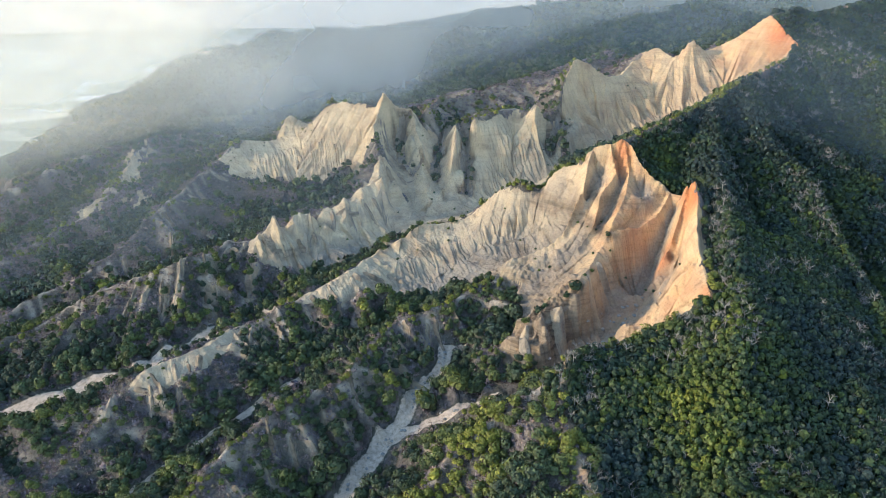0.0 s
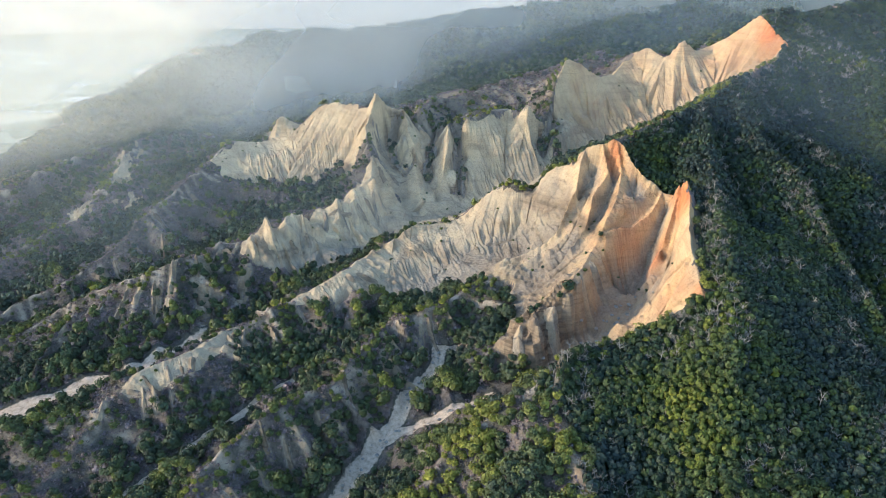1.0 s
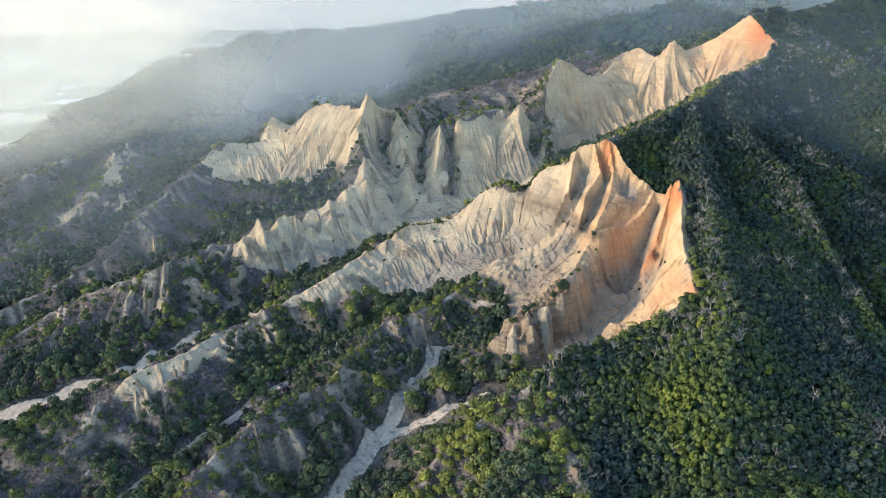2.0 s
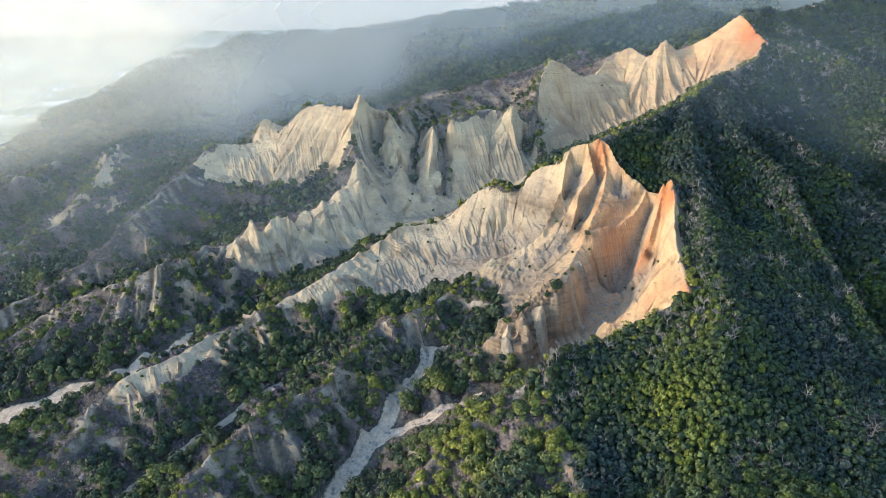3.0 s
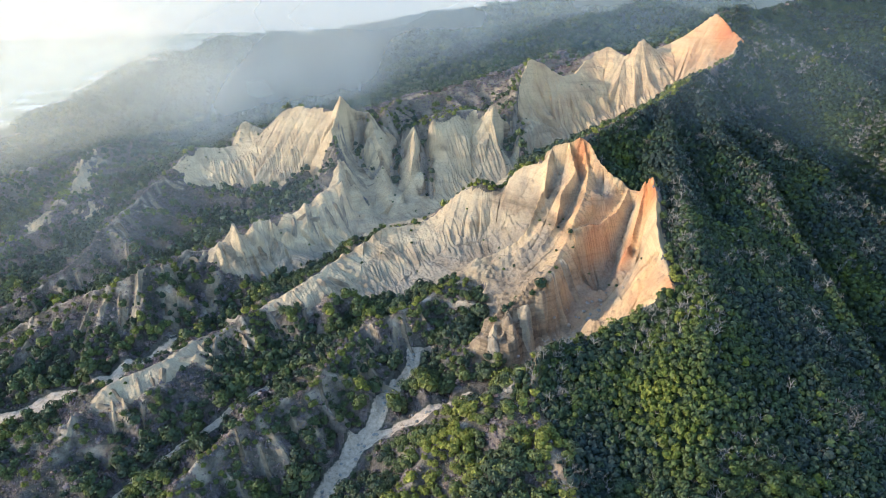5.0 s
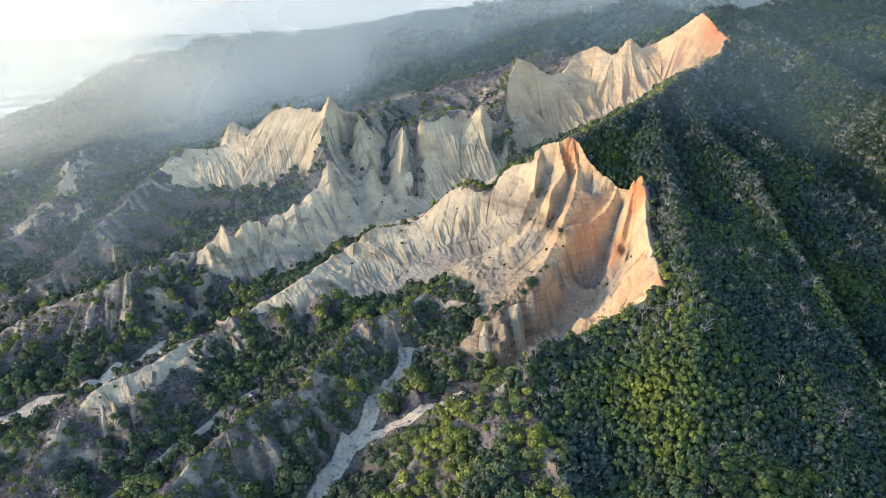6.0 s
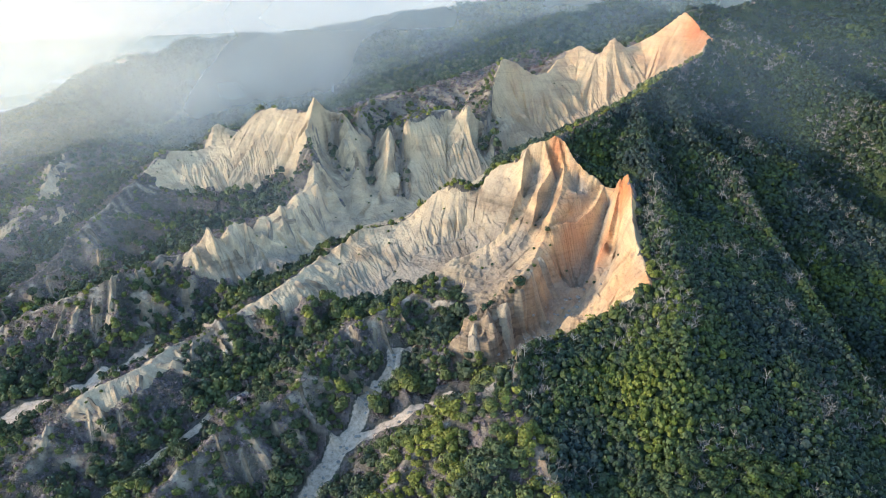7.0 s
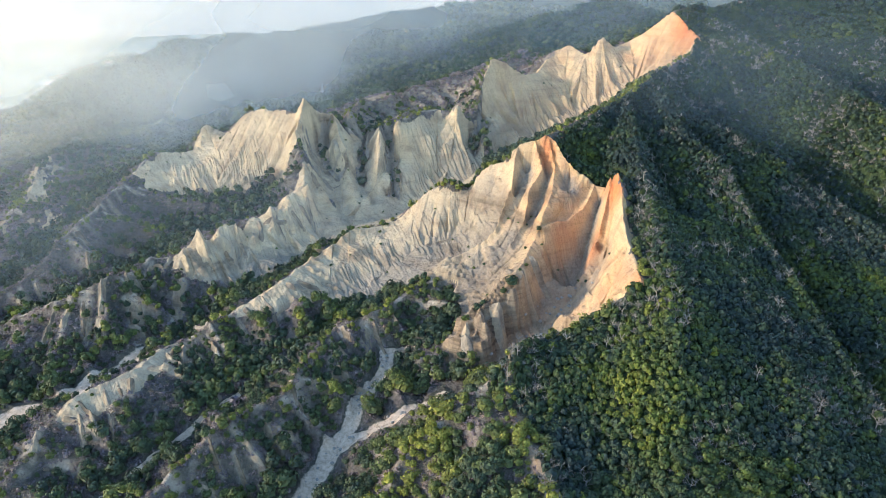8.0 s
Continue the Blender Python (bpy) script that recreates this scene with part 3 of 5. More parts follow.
def land(x, y):
    """Height and character of the land at places in plan."""
    x, y = np.asarray(x, np.float32), np.asarray(y, np.float32)
    wx = x + 5 * (fractal(x / 26, y / 26, 3, 11) - 0.5)
    wy = y + 5 * (fractal(x / 26, y / 26, 3, 23) - 0.5)
    dr, zr, sr = nearest(wx, wy, CREST_SAMPLES, 5.0)
    dv, zv, sv = nearest(wx, wy, VALLEY_SAMPLES, 5.0)
    zone = np.full(x.shape, -1e9, np.float32)
    which = np.zeros(x.shape, np.int32)
    for n, outline in enumerate(BARE.values()):
        d = inside(x, y, outline)
        which = np.where(d > zone, n, which)
        zone = np.maximum(zone, d)
    edge = np.where(x < -370, 34, 15) * (fractal(x / 11, y / 11, 3, 31) - 0.5)
    rock = np.clip((zone + edge + 2) / 5, 0, 1)
    cleft = np.minimum(nearest(wx, wy, CLEFT_SAMPLES, 4.0)[0] / (1 + 18 * fractal(x / 13, y / 13, 4, 33) ** 2), 2.0)
    rock = rock * np.clip(4 * cleft - 2.6 + 2.4 * (fractal(x / 5, y / 5, 2, 35) - 0.5), 0, 1)
    rock = rock * np.where(x < -370, np.clip(7 * (fractal((0.93 * x + 0.36 * y) / 7, y / 22, 3, 34) - 0.36), 0, 1), 1)
    blunt = 5.0 - 4.85 * rock
    worn = np.sqrt(dr * dr + blunt) - np.sqrt(blunt)
    u = worn / (worn + dv + 1e-3)
    badland = np.clip((zone + 60) / 60, 0, 1) * np.clip((1100 - y) / 100, 0, 1)
    wild = np.maximum(badland, 0.75 * ((x < 60) & (y < 1050)))
    rise = zr - zv
    # fluted walls: ribs run down the fall line, spaced along the crest
    sway = sr + 3 * (fractal(x / 20, y / 20, 2, 37) - 0.5)
    broad = (x > -75) | (y > 790)
    fins = np.where(broad, folds(sway / 17 + 0.3, 40), folds(sway / 10.5, 41))
    minor = folds(sway / 4.4, 43)
    rill = folds(sway / 2.4 + dr / 30, 45)
    low = np.clip(2.4 * u - 0.7, 0.12, 1) * np.clip(5 * u, 0, 1)
    soft = np.where((x < -75) & (y < 790), 0.42, 0.2) * rock + 0.6 * (1 - rock)
    small = 0.11 * rock + 0.6 * (1 - rock)
    rib = 0.5 + soft * (fins - 0.5) + small * (minor - 0.5) * low + 0.6 * small * (rill - 0.5) * low
    teeth = 1.5 * (fins - 0.5) + 0.6 * (minor - 0.5)
    west = np.clip((90 - x) / 40, 0, 1) * np.clip((1000 - y) / 100, 0, 1) * (1 - rock)
    shape = 1.05 + rock * np.where((y > 780) & (x > 90), 0.45, 0.85) + 0.35 * west
    fall = np.power(np.clip(1 - u, 0, 1), shape)
    ease = np.clip(u / (0.42 + 0.2 * folds(sr / 9, 38)), 0, 1)
    wall = 0.42 * (1 - ease) * (1 + 0.35 * ease) + 0.58 * np.power(np.clip(1 - u, 0, 1), 1.06)
    gentle = np.clip((x - 66) / 20, 0, 1) * np.clip((660 - y) / 30, 0, 1) * np.clip((y - 520) / 25, 0, 1)
    wall = wall + 0.75 * gentle * (np.power(np.clip(1 - u, 0, 1), 1.35) - wall)
    fall = fall + rock * np.where(x < -370, 0, 1) * (wall - fall)
    # the buttress: a worn head, a steep banded wall and a chute of debris at its foot
    head = np.clip(1.6 * np.exp(-((x - 62) / 50) ** 2 - ((y - 474) / 30) ** 2), 0, 1)
    slope = np.clip((u - 0.12) / 0.56, 0, 1)
    fall = fall + 0.85 * rock * head * (1 - 0.1 * u - 0.9 * slope * slope * (3 - 2 * slope) - fall)
    z = zv + rise * fall
    z = z + rock * teeth * np.where(x > -60, 1.2, np.where(y > 790, 3.0, np.where(y > 600, 7.0, 1.5))) * np.exp(-dr / 12)
    z = z + west * 7 * np.exp(-(dr / 5) ** 2) * (0.2 + lumps(sr / 18, sr * 0, 57)) * (0.6 + 0.5 * folds(sr / 9, 58)) * np.clip((-zone - 5) / 12, 0, 1)
    z = z - np.maximum(np.abs(rise), 45 * west) * (0.2 + 0.4 * rock) * np.where((y > 835) & (x > 90), 0.35, 1.0) * (0.5 - rib) * np.sin(np.pi * np.clip(u, 0, 1) ** 1.2) * wild
    spur = folds(sway / 16 + (fractal(x / 50, y / 50, 2, 59) - 0.5), 55)
    side = np.where(x < 90, 1.35 * (spur - 0.5), 0) + 0.7 * (fractal(sr / 34, dr / 70, 3, 53) - 0.5)
    z = z + np.maximum(np.abs(rise), 45 * west) * 0.36 * side * np.sin(np.pi * np.clip(u, 0, 1)) * (1 - rock)
    z = z + 3.5 * strips(sway, sr, dr, west, x < 25)
    far = np.clip((y - 1050) / 300, 0, 1)
    z = z + (fractal(x / 60, y / 60, 4, 61) - 0.5) * (5 + 30 * far * np.clip((z - 15) / 60, 0, 1))
    z = z + (fractal(x / 9, y / 9, 3, 67) - 0.5) * (1.2 + 2.2 * rock) + (fractal(x / 2.3, y / 2.3, 2, 69) - 0.5) * 0.8 * rock
    # sharp flutes that rain has cut down the bare walls
    cut = 1 - np.abs(2 * fractal(sway / 7.5, dr / 45, 2, 46) - 1)
    side_way = 0.93 * x + 0.36 * y + 5 * (fractal(x / 17, y / 17, 2, 47) - 0.5)
    fine = 1 - np.abs(2 * fractal(side_way / 3.1, (0.93 * y - 0.36 * x) / 30, 2, 48) - 1)
    z = z + rock * np.clip(dr / 9, 0, 1) * np.clip((u - 0.15) / 0.3, 0.22, 1) * np.clip(3 - 3 * u, 0, 1) * np.clip(rise / 40, 0.2, 1.2) * np.clip(1.4 * lumps(sway / 24, dr / 40, 49), 0.3, 1) * (6.0 * (0.72 - cut) + 4.4 * (0.72 - fine))
    ledges = np.exp(-((x - 56) / 60) ** 2 - ((y - 472) / 34) ** 2)
    crag = 1 - np.abs(2 * fractal(x / 19, y / 19, 4, 50) - 1)
    knoll = np.maximum(ledges, np.exp(-((x - 40) / 34) ** 2 - ((y - 535) / 34) ** 2))
    z = z + rock * knoll * np.clip(dr / 3, 0.25, 1) * np.clip((dv - 5) / 9, 0.1, 1) * 22 * (crag - 0.76)
    pillar = np.clip(4.5 * np.abs(fractal((0.74 * x + 0.67 * y) / 9, (0.67 * x - 0.74 * y) / 40, 3, 51) - 0.5), 0, 1)
    z = z + rock * head * np.clip(4 * slope * (1 - slope), 0.15, 1) * np.clip((dv - 4) / 7, 0, 1) * 11 * (pillar - 0.45)
    z = z + rock * (0.4 + 5.0 * ledges * np.clip((dv - 5) / 9, 0, 1)) * (folds(z / np.where(ledges > 0.3, 4.2, 2.6) + 2 * lumps(x / 25, y / 25, 60), 70) - 0.5)
    z = z + rock * np.where(x < -370, 9.0, 0.0) * (fractal(x / 8, y / 8, 3, 72) - 0.5)
    z = z - badland * 16 * np.clip(1.1 - cleft, 0, 1) * np.clip(1.3 - u, 0, 1)
    level = np.clip(0.5 + inside(x, y, PLAIN) / 160, 0, 1)
    z = z + (9 - z) * level * level * (3 - 2 * level)
    flat = np.clip((z - 9) / 8, 0, 1)
    z = np.where(z < 17, 9 + np.maximum(z - 9, 0) * flat, z)
    return dict(spur=spur, cleft=cleft, strip=strips(sway, sr, dr, west, x < 25), sway=sway, z=z, rock=rock, zone=zone, which=which, u=u, dr=dr, dv=dv, sv=sv, sr=sr, rise=rise)


def spread(low, high, first, last, step, grow, widest):
    """Grid lines: even between first and last, wider and wider beyond them."""
    mid = list(np.arange(first, last, step))
    up, s, v = [], step, mid[-1]
    while v < high:
        s = min(s * grow, widest) if v < 4500 else s * 1.3
        v += s
        up.append(v)
    down, s, v = [], step, first
    while v > low:
        s = min(s * grow, widest)
        v -= s
        down.append(v)
    return np.array(down[::-1] + mid + up, np.float32)


GX = spread(-9000, 7000, -490, 345, CELL, 1.07, 500)
GY = spread(-700, 17000, 405, 955, CELL, 1.05, 100)
mx, my = [a.ravel() for a in np.meshgrid(GX, GY)]
LAND = land(mx, my)
NX, NY = len(GX), len(GY)
zz = LAND["z"].reshape(NY, NX)
sy, sx = np.gradient(zz, GY, GX)
steep = np.hypot(sx, sy).ravel()


def line_distance(x, y, names, width):
    """How far inside the strip of that half width along some valley lines a place lies, from 0 to 1."""
    s = dense({n: VALLEYS[n] for n in names})
    d, _, _ = nearest(x, y, s, 4.0)
    return np.clip(1.6 - d / width, 0, 1)


wob = 1 + 0.9 * (fractal(mx / 22, my / 22, 3, 71) - 0.5)
bed = line_distance(mx, my, ["stream", "side_stream"], 5.2) * (my < 492)
bed = np.maximum(bed, line_distance(mx + 1, my, ["stream"], 6.8) * (my < 412))
bed = np.maximum(bed, line_distance(mx, my, ["canyon"], 8.5) * (mx < -225))
bed = np.maximum(bed, line_distance(mx, my, ["cleft"], 2.6) * (mx < -85) * (mx > -235))
bed = bed * wob
scree = np.clip(LAND["rock"] * (2.7 * LAND["u"] - 0.85 + 0.5 * (fractal(mx / 15, my / 15, 3, 77) - 0.5)), 0, 0.85)
scree = scree * np.where(my > 655, 0.38, 1.0)
scree = np.where(mx < -370, 0.2, scree)
scree = np.where((mx < -180) & (my < 530), np.maximum(scree, 0.4), scree)
scree = np.maximum(scree, LAND["rock"] * np.clip(0.22 + 0.7 * LAND["u"] + 0.5 * (fractal(mx / 12, my / 12, 3, 76) - 0.5), 0, 0.8) * (mx < 75) * (my < 660))
scree = np.maximum(scree, 0.65 * np.exp(-((mx - 48) / 34) ** 2 - ((my - 468) / 20) ** 2))
scree = np.maximum(scree, 0.9 * line_distance(mx, my, ["left_scree"], 9.0) * (LAND["rock"] > 0.5))
chute = line_distance(mx, my, ["scree"], 8.0) * (LAND["rock"] > 0.5)
scree = scree + chute * (0.42 + 0.3 * fractal(mx / 4, my / 4, 2, 78) - scree)
orange = 0.62 * np.exp(-((mx - 128) / 52) ** 2 - ((my - 540) / 75) ** 2)
orange = np.maximum(orange, 0.95 * np.exp(-((mx - 120) / 11) ** 2 - ((my - 606) / 22) ** 2))
orange = np.maximum(orange, 0.9 * np.exp(-((mx - 166) / 8) ** 2 - ((my - 550) / 34) ** 2))
orange = np.maximum(orange, 0.75 * np.exp(-((mx - 146) / 15) ** 2 - ((my - 530) / 22) ** 2))
orange = np.maximum(orange, 0.9 * np.exp(-((mx - 152) / 10) ** 2 - ((my - 431) / 16) ** 2))
orange = np.maximum(orange, 0.5 * np.exp(-((mx - 140) / 24) ** 2 - ((my - 460) / 46) ** 2))
orange = np.maximum(orange, 1.1 * np.exp(-((mx - 342) / 22) ** 2 - ((my - 882) / 42) ** 2))
orange = np.maximum(orange, 0.5 * np.exp(-((mx - 310) / 50) ** 2 - ((my - 900) / 60) ** 2))
orange = np.maximum(orange, 0.45 * np.exp(-((mx - 70) / 34) ** 2 - ((my - 478) / 24) ** 2))
orange = np.maximum(orange, 0.2 * (mx > 110) * (my > 800))
orange = np.clip(orange * (0.62 + 0.76 * (fractal(mx / 20, my / 20, 3, 79))), 0, 1)
dirt = np.clip(1.5 - nearest(mx, my, dense({"rim": CRESTS["rim"][2:7]}), 4.0)[0] / 5.0, 0, 1) * np.clip(5 * fractal(mx / 15, my / 15, 3, 81) - 2.2, 0, 1)
orange = np.maximum(orange, 0.8 * dirt * (LAND["rock"] < 0.5))
streaks = np.clip(3 * lumps(LAND["sway"] / 5, LAND["dr"] / 30, 85) - 1.4, 0, 1) * np.clip(2.6 * fractal(mx / 40, my / 40, 3, 83) - 0.65, 0, 1)
tips = np.clip((steep - 0.75) * 2, 0, 1) * streaks * np.clip(1.5 - 2 * LAND["u"], 0, 1) * (mx < 90)
tips = np.maximum(tips, dirt)
crest_rock = np.clip(1.5 - LAND["dr"] / (0.8 + 6 * fractal(mx / 8, my / 8, 2, 88) ** 2), 0, 1) * np.clip(5 * lumps(LAND["sr"] / 9, LAND["sr"] * 0 + 2.2, 87) - 2.3, 0, 1) * (mx < 60) * (my < 960)
tips = np.maximum(tips, np.maximum(crest_rock, np.where(my < 475, 0.7, 1.2) * LAND["strip"]))
red = np.exp(-((mx - 80) / 200) ** 2 - ((my - 955) / 70) ** 2) * np.clip(3.2 * fractal(mx / 22, my / 22, 4, 89) - 1.15, 0, 1)
red = np.maximum(red, np.exp(-((mx + 50) / 80) ** 2 - ((my - 875) / 45) ** 2) * np.clip(3.6 * fractal(mx / 14, my / 14, 4, 90) - 1.0, 0, 1))
tips = np.maximum(tips, 0.9 * red)
tips = np.maximum(tips, 0.75 * np.clip(2.0 - 1.6 * LAND["cleft"], 0, 1) * (LAND["zone"] > -12) * (my > 735))
orange = np.maximum(orange, 0.35 * red)
bank = np.exp(-((mx - 57 - 3 * np.sin(my / 6)) / 4.5) ** 2) * np.clip((450 - my) / 8, 0, 1) * np.clip((my - 378) / 8, 0, 1) * np.clip(3.4 * fractal(mx / 9, my / 9, 2, 82) - 0.7, 0, 1.2)
tips = np.maximum(tips, bank)
orange = np.maximum(orange, 0.6 * np.clip(bank, 0, 1))
woods = np.clip((np.maximum(my, -1.4 * mx) - 1000) / 120, 0, 1)
woods = np.maximum(woods, 0.9 * np.clip(inside(mx, my, EAST) / 6, 0, 1))

faces_a = (np.arange(NY - 1)[:, None] * NX + np.arange(NX - 1)[None, :]).ravel()
quads = np.stack([faces_a, faces_a + 1, faces_a + NX + 1, faces_a + NX], 1)


def over_face(v):
    return v[quads].mean(1)


kind = np.zeros(len(quads), np.int32)
is_plain = inside(over_face(mx), over_face(my), PLAIN) > 0
kind[is_plain] = 1
kind[over_face(LAND["rock"]) > 0.5] = 2
kind[over_face(bed) > 0.25] = 3


def mesh_from(name, verts, faces, mats, smooth=True, attrs=None):
    """A mesh from arrays: faces all with the same number of corners."""
    me = bpy.data.meshes.new(name)
    k = faces.shape[1]
    me.vertices.add(len(verts))
    me.vertices.foreach_set("co", np.ascontiguousarray(verts, np.float32).ravel())
    me.loops.add(faces.size)
    me.loops.foreach_set("vertex_index", np.ascontiguousarray(faces, np.int32).ravel())
    me.polygons.add(len(faces))
    me.polygons.foreach_set("loop_start", np.arange(0, faces.size, k, dtype=np.int32))
    me.polygons.foreach_set("use_smooth", np.full(len(faces), smooth))
    for m in mats:
        me.materials.append(m)
    for key, values in (attrs or {}).items():
        a = me.attributes.new(key, "FLOAT", "POINT")
        a.data.foreach_set("value", np.ascontiguousarray(values, np.float32))
    me.update(calc_edges=True)
    return me


# fins of bare rock that run down from the crests of the scrubby ridges
FIN_RANGES = (("white_fin", -262, -95, 8.5), ("wooded_rib", -165, 12, 12.0), ("west_rib", -400, -225, 13.0), ("scrub_ridge", -420, -318, 15.0), ("west_rib", -225, -112, 12.0))
fin_rng = np.random.default_rng(19)
FINS = []
for line, x0, x1, gap in FIN_RANGES:
    s = dense({line: CRESTS[line]})
    s = s[(s[:, 0] > x0) & (s[:, 0] < x1)]
    place = s[0, 5] + fin_rng.uniform(0, gap)
    while place < s[-1, 5]:
        k = int(np.abs(s[:, 5] - place).argmin())
        way = np.array((-s[k, 4], s[k, 3]))
        way = way if way[1] - 0.5 * way[0] < 0 else -way
        turn = fin_rng.normal(0, 0.22)
        way = np.array((way[0] * math.cos(turn) - way[1] * math.sin(turn), way[0] * math.sin(turn) + way[1] * math.cos(turn)))
        start = fin_rng.uniform(0, 9) if fin_rng.uniform() < 0.7 else fin_rng.uniform(9, 22)
        FINS.append((s[k, 0] + way[0] * start, s[k, 1] + way[1] * start, way[0], way[1], fin_rng.uniform(14, 40), fin_rng.uniform(3.5, 7.0), fin_rng.uniform(1.8, 4.0)))
        place += gap * fin_rng.uniform(0.4, 1.7)
# the tallest pillars and ribs of rock on the western slopes
FINS += [
    (-264, 611, 0.45, -0.89, 38, 5, 5.6),
    (-247, 574, 0.44, -0.9, 43, 14, 5.0),
    (-275, 594, 0.16, -0.99, 55, 6, 4.3),
    (-213, 607, 0.05, -1.0, 39, 12, 5.0),
    (-331, 691, 0.32, -0.95, 38, 6, 5.6),
    (-306, 694, 0.27, -0.96, 26, 5, 4.3),
    (-275, 699, 0.12, -0.99, 17, 5, 3.7),
    (-257, 717, 0.37, -0.93, 11, 6, 3.7),
    (-243, 441, 0.41, -0.91, 36, 6, 3.7),
    (-220, 441, 0.37, -0.93, 32, 5, 3.7),
    (-191, 442, 0.36, -0.93, 19, 5, 3.1),
    (-264, 433, 0.13, -0.99, 30, 6, 3.7),
    (-149, 460, 0.08, -1.0, 13, 5, 3.1),
    (-328, 692, 0.18, -0.98, 39, 7, 5.0),
    (-306, 693, 0.18, -0.98, 22, 5, 3.7),
    (-66, 470, 0.25, -0.97, 28, 6, 3.1),
    (-95, 442, 0.56, -0.83, 27, 6, 3.7),
    (-169, 559, -0.21, -0.98, 19, 6, 3.7),
    (-142, 504, 0.29, -0.96, 10, 5, 3.1),
]
# sharp teeth along the crests of the bare ribs
TEETH = [
    (-210, 656, 0.55, -0.84, 30, 13, 9),
    (-191, 666, 0.45, -0.89, 26, 12, 8),
    (-176, 673, 0.4, -0.92, 20, 6, 8),
    (-162, 679, 0.35, -0.94, 30, 12, 8),
    (-146, 699, 0.4, -0.92, 26, 11, 6),
    (-130, 706, 0.45, -0.89, 34, 13, 9),
    (-218, 636, 0.5, -0.87, 26, 10, 7),
    (-110, 724, 0.5, -0.87, 30, 12, 7),
    (-92, 812, 0.4, -0.92, 36, 13, 9),
    (-35, 808, 0.1, -0.99, 34, 12, 9),
]
for fx, fy, ux, uy, length, wide, tall in FINS:
    t = np.clip(((mx - fx) * ux + (my - fy) * uy), 0, length)
    off = np.hypot(mx - fx - t * ux, my - fy - t * uy)
    tips = np.maximum(tips, np.clip(1.25 - off / (0.5 * wide), 0, 1))

umber = np.exp(-((mx - 50) / 60) ** 2 - ((my - 464) / 42) ** 2)
umber = np.maximum(umber, 0.6 * np.exp(-((mx - 60) / 30) ** 2 - ((my - 518) / 30) ** 2))
umber = np.maximum(umber, 0.22 * np.exp(-((mx - 116) / 22) ** 2 - ((my - 528) / 34) ** 2))
umber = np.maximum(umber, np.clip(3.4 * fractal(mx / 26, zz.ravel() / 9, 4, 78) - 1.75, 0, 0.6) * np.where(my > 640, 0.4, 1.0))
# umber also along the clefts, where it paints their shade onto the rock
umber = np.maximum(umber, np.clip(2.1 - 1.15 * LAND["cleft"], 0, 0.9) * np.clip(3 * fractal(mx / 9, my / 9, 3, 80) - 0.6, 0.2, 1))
COORDS = np.stack([mx, my, zz.ravel()], 1)
umber = umber * (1 - 0.9 * chute)
FIELD = dict(umber=umber, bed=bed, along=LAND["sway"], down=LAND["dr"], ochre=orange, scree=scree, bare=tips, woods=woods)


def piece(name, chosen, mat, label, category, keep=(), smooth=True):
    """One stretch of the land as an object of its own."""
    used, back = np.unique(quads[chosen], return_inverse=True)
    me = mesh_from(name, COORDS[used], back.reshape(-1, 4), [mat], smooth, {k: FIELD[k][used] for k in keep})
    return tagged(new(name, me), label, category, "", "structure")


piece("ground", kind == 0, SOIL, "wooded hillside soil with grey litter and scrub", "ground", ("bare", "woods", "ochre"))
piece("lowland", kind == 1, FIELDS, "flat pale farmland plain fading into haze", "plain")
piece("stream_bed", kind == 3, GRAVEL, "dry pale gravel stream beds winding down gullies", "stream bed", ("bed",))
region = LAND["which"][quads].max(1)


def fine_piece(name, chosen, mat, label, category, keep):
    """A stretch of bare rock at twice the ground's resolution, edges shared with the ground around it."""
    f = np.flatnonzero(chosen)
    j, i = f // (NX - 1), f % (NX - 1)
    wide = 2 * NX - 1
    nine = np.stack([(2 * j + a) * wide + 2 * i + b for a in range(3) for b in range(3)], 1)
    keys, back, count = np.unique(nine, return_inverse=True, return_counts=True)
    back = back.reshape(-1, 9)
    kj, ki = keys // wide, keys % wide
    corners = [(kj // 2) * NX + ki // 2, (kj // 2) * NX + (ki + 1) // 2, ((kj + 1) // 2) * NX + ki // 2, ((kj + 1) // 2) * NX + (ki + 1) // 2]

    def between(v):
        return sum(v[c] for c in corners) / 4

    co = between(COORDS)
    odd_j, odd_i = kj % 2 == 1, ki % 2 == 1
    free = (odd_j & odd_i) | ((odd_j ^ odd_i) & (count > 1))
    co[free, 2] = land(co[free, 0], co[free, 1])["z"]
    small = np.concatenate([back[:, [a, a + 1, a + 4, a + 3]] for a in (0, 1, 3, 4)])
    me = mesh_from(name, co, small, [mat], False, {k: between(FIELD[k]) for k in keep})
    return tagged(new(name, me), label, category, "", "structure")


CLIFF_LABELS = {
    "main_cliff": "cream and orange fluted sandstone cliff below the ridge",
    "north_cliff": "tall pale sandstone wall with an orange end peak",
    "middle_cliff_face": "grey-cream fluted sandstone wall above a canyon",
    "west_cliff_face": "cream sandstone cliff with spires above scrub",
    "rib_face": "row of grey-cream jagged sandstone fins",
    "white_peak_face": "whitish bare rock peak above hazy woods",
    "grey_outcrop": "small grey-white outcrop among trees",
    "left_outcrop": "steep grey-white rock face among woods",
    "white_ridge": "low whitish bare rock ridge above dark trees",
}
for n, name in enumerate(CLIFF_LABELS):
    chosen = (kind == 2) & (region == n)
    if chosen.any():
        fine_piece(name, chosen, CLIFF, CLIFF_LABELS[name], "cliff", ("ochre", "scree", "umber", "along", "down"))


# ---- trees and scrub ----
rng = np.random.default_rng(7)


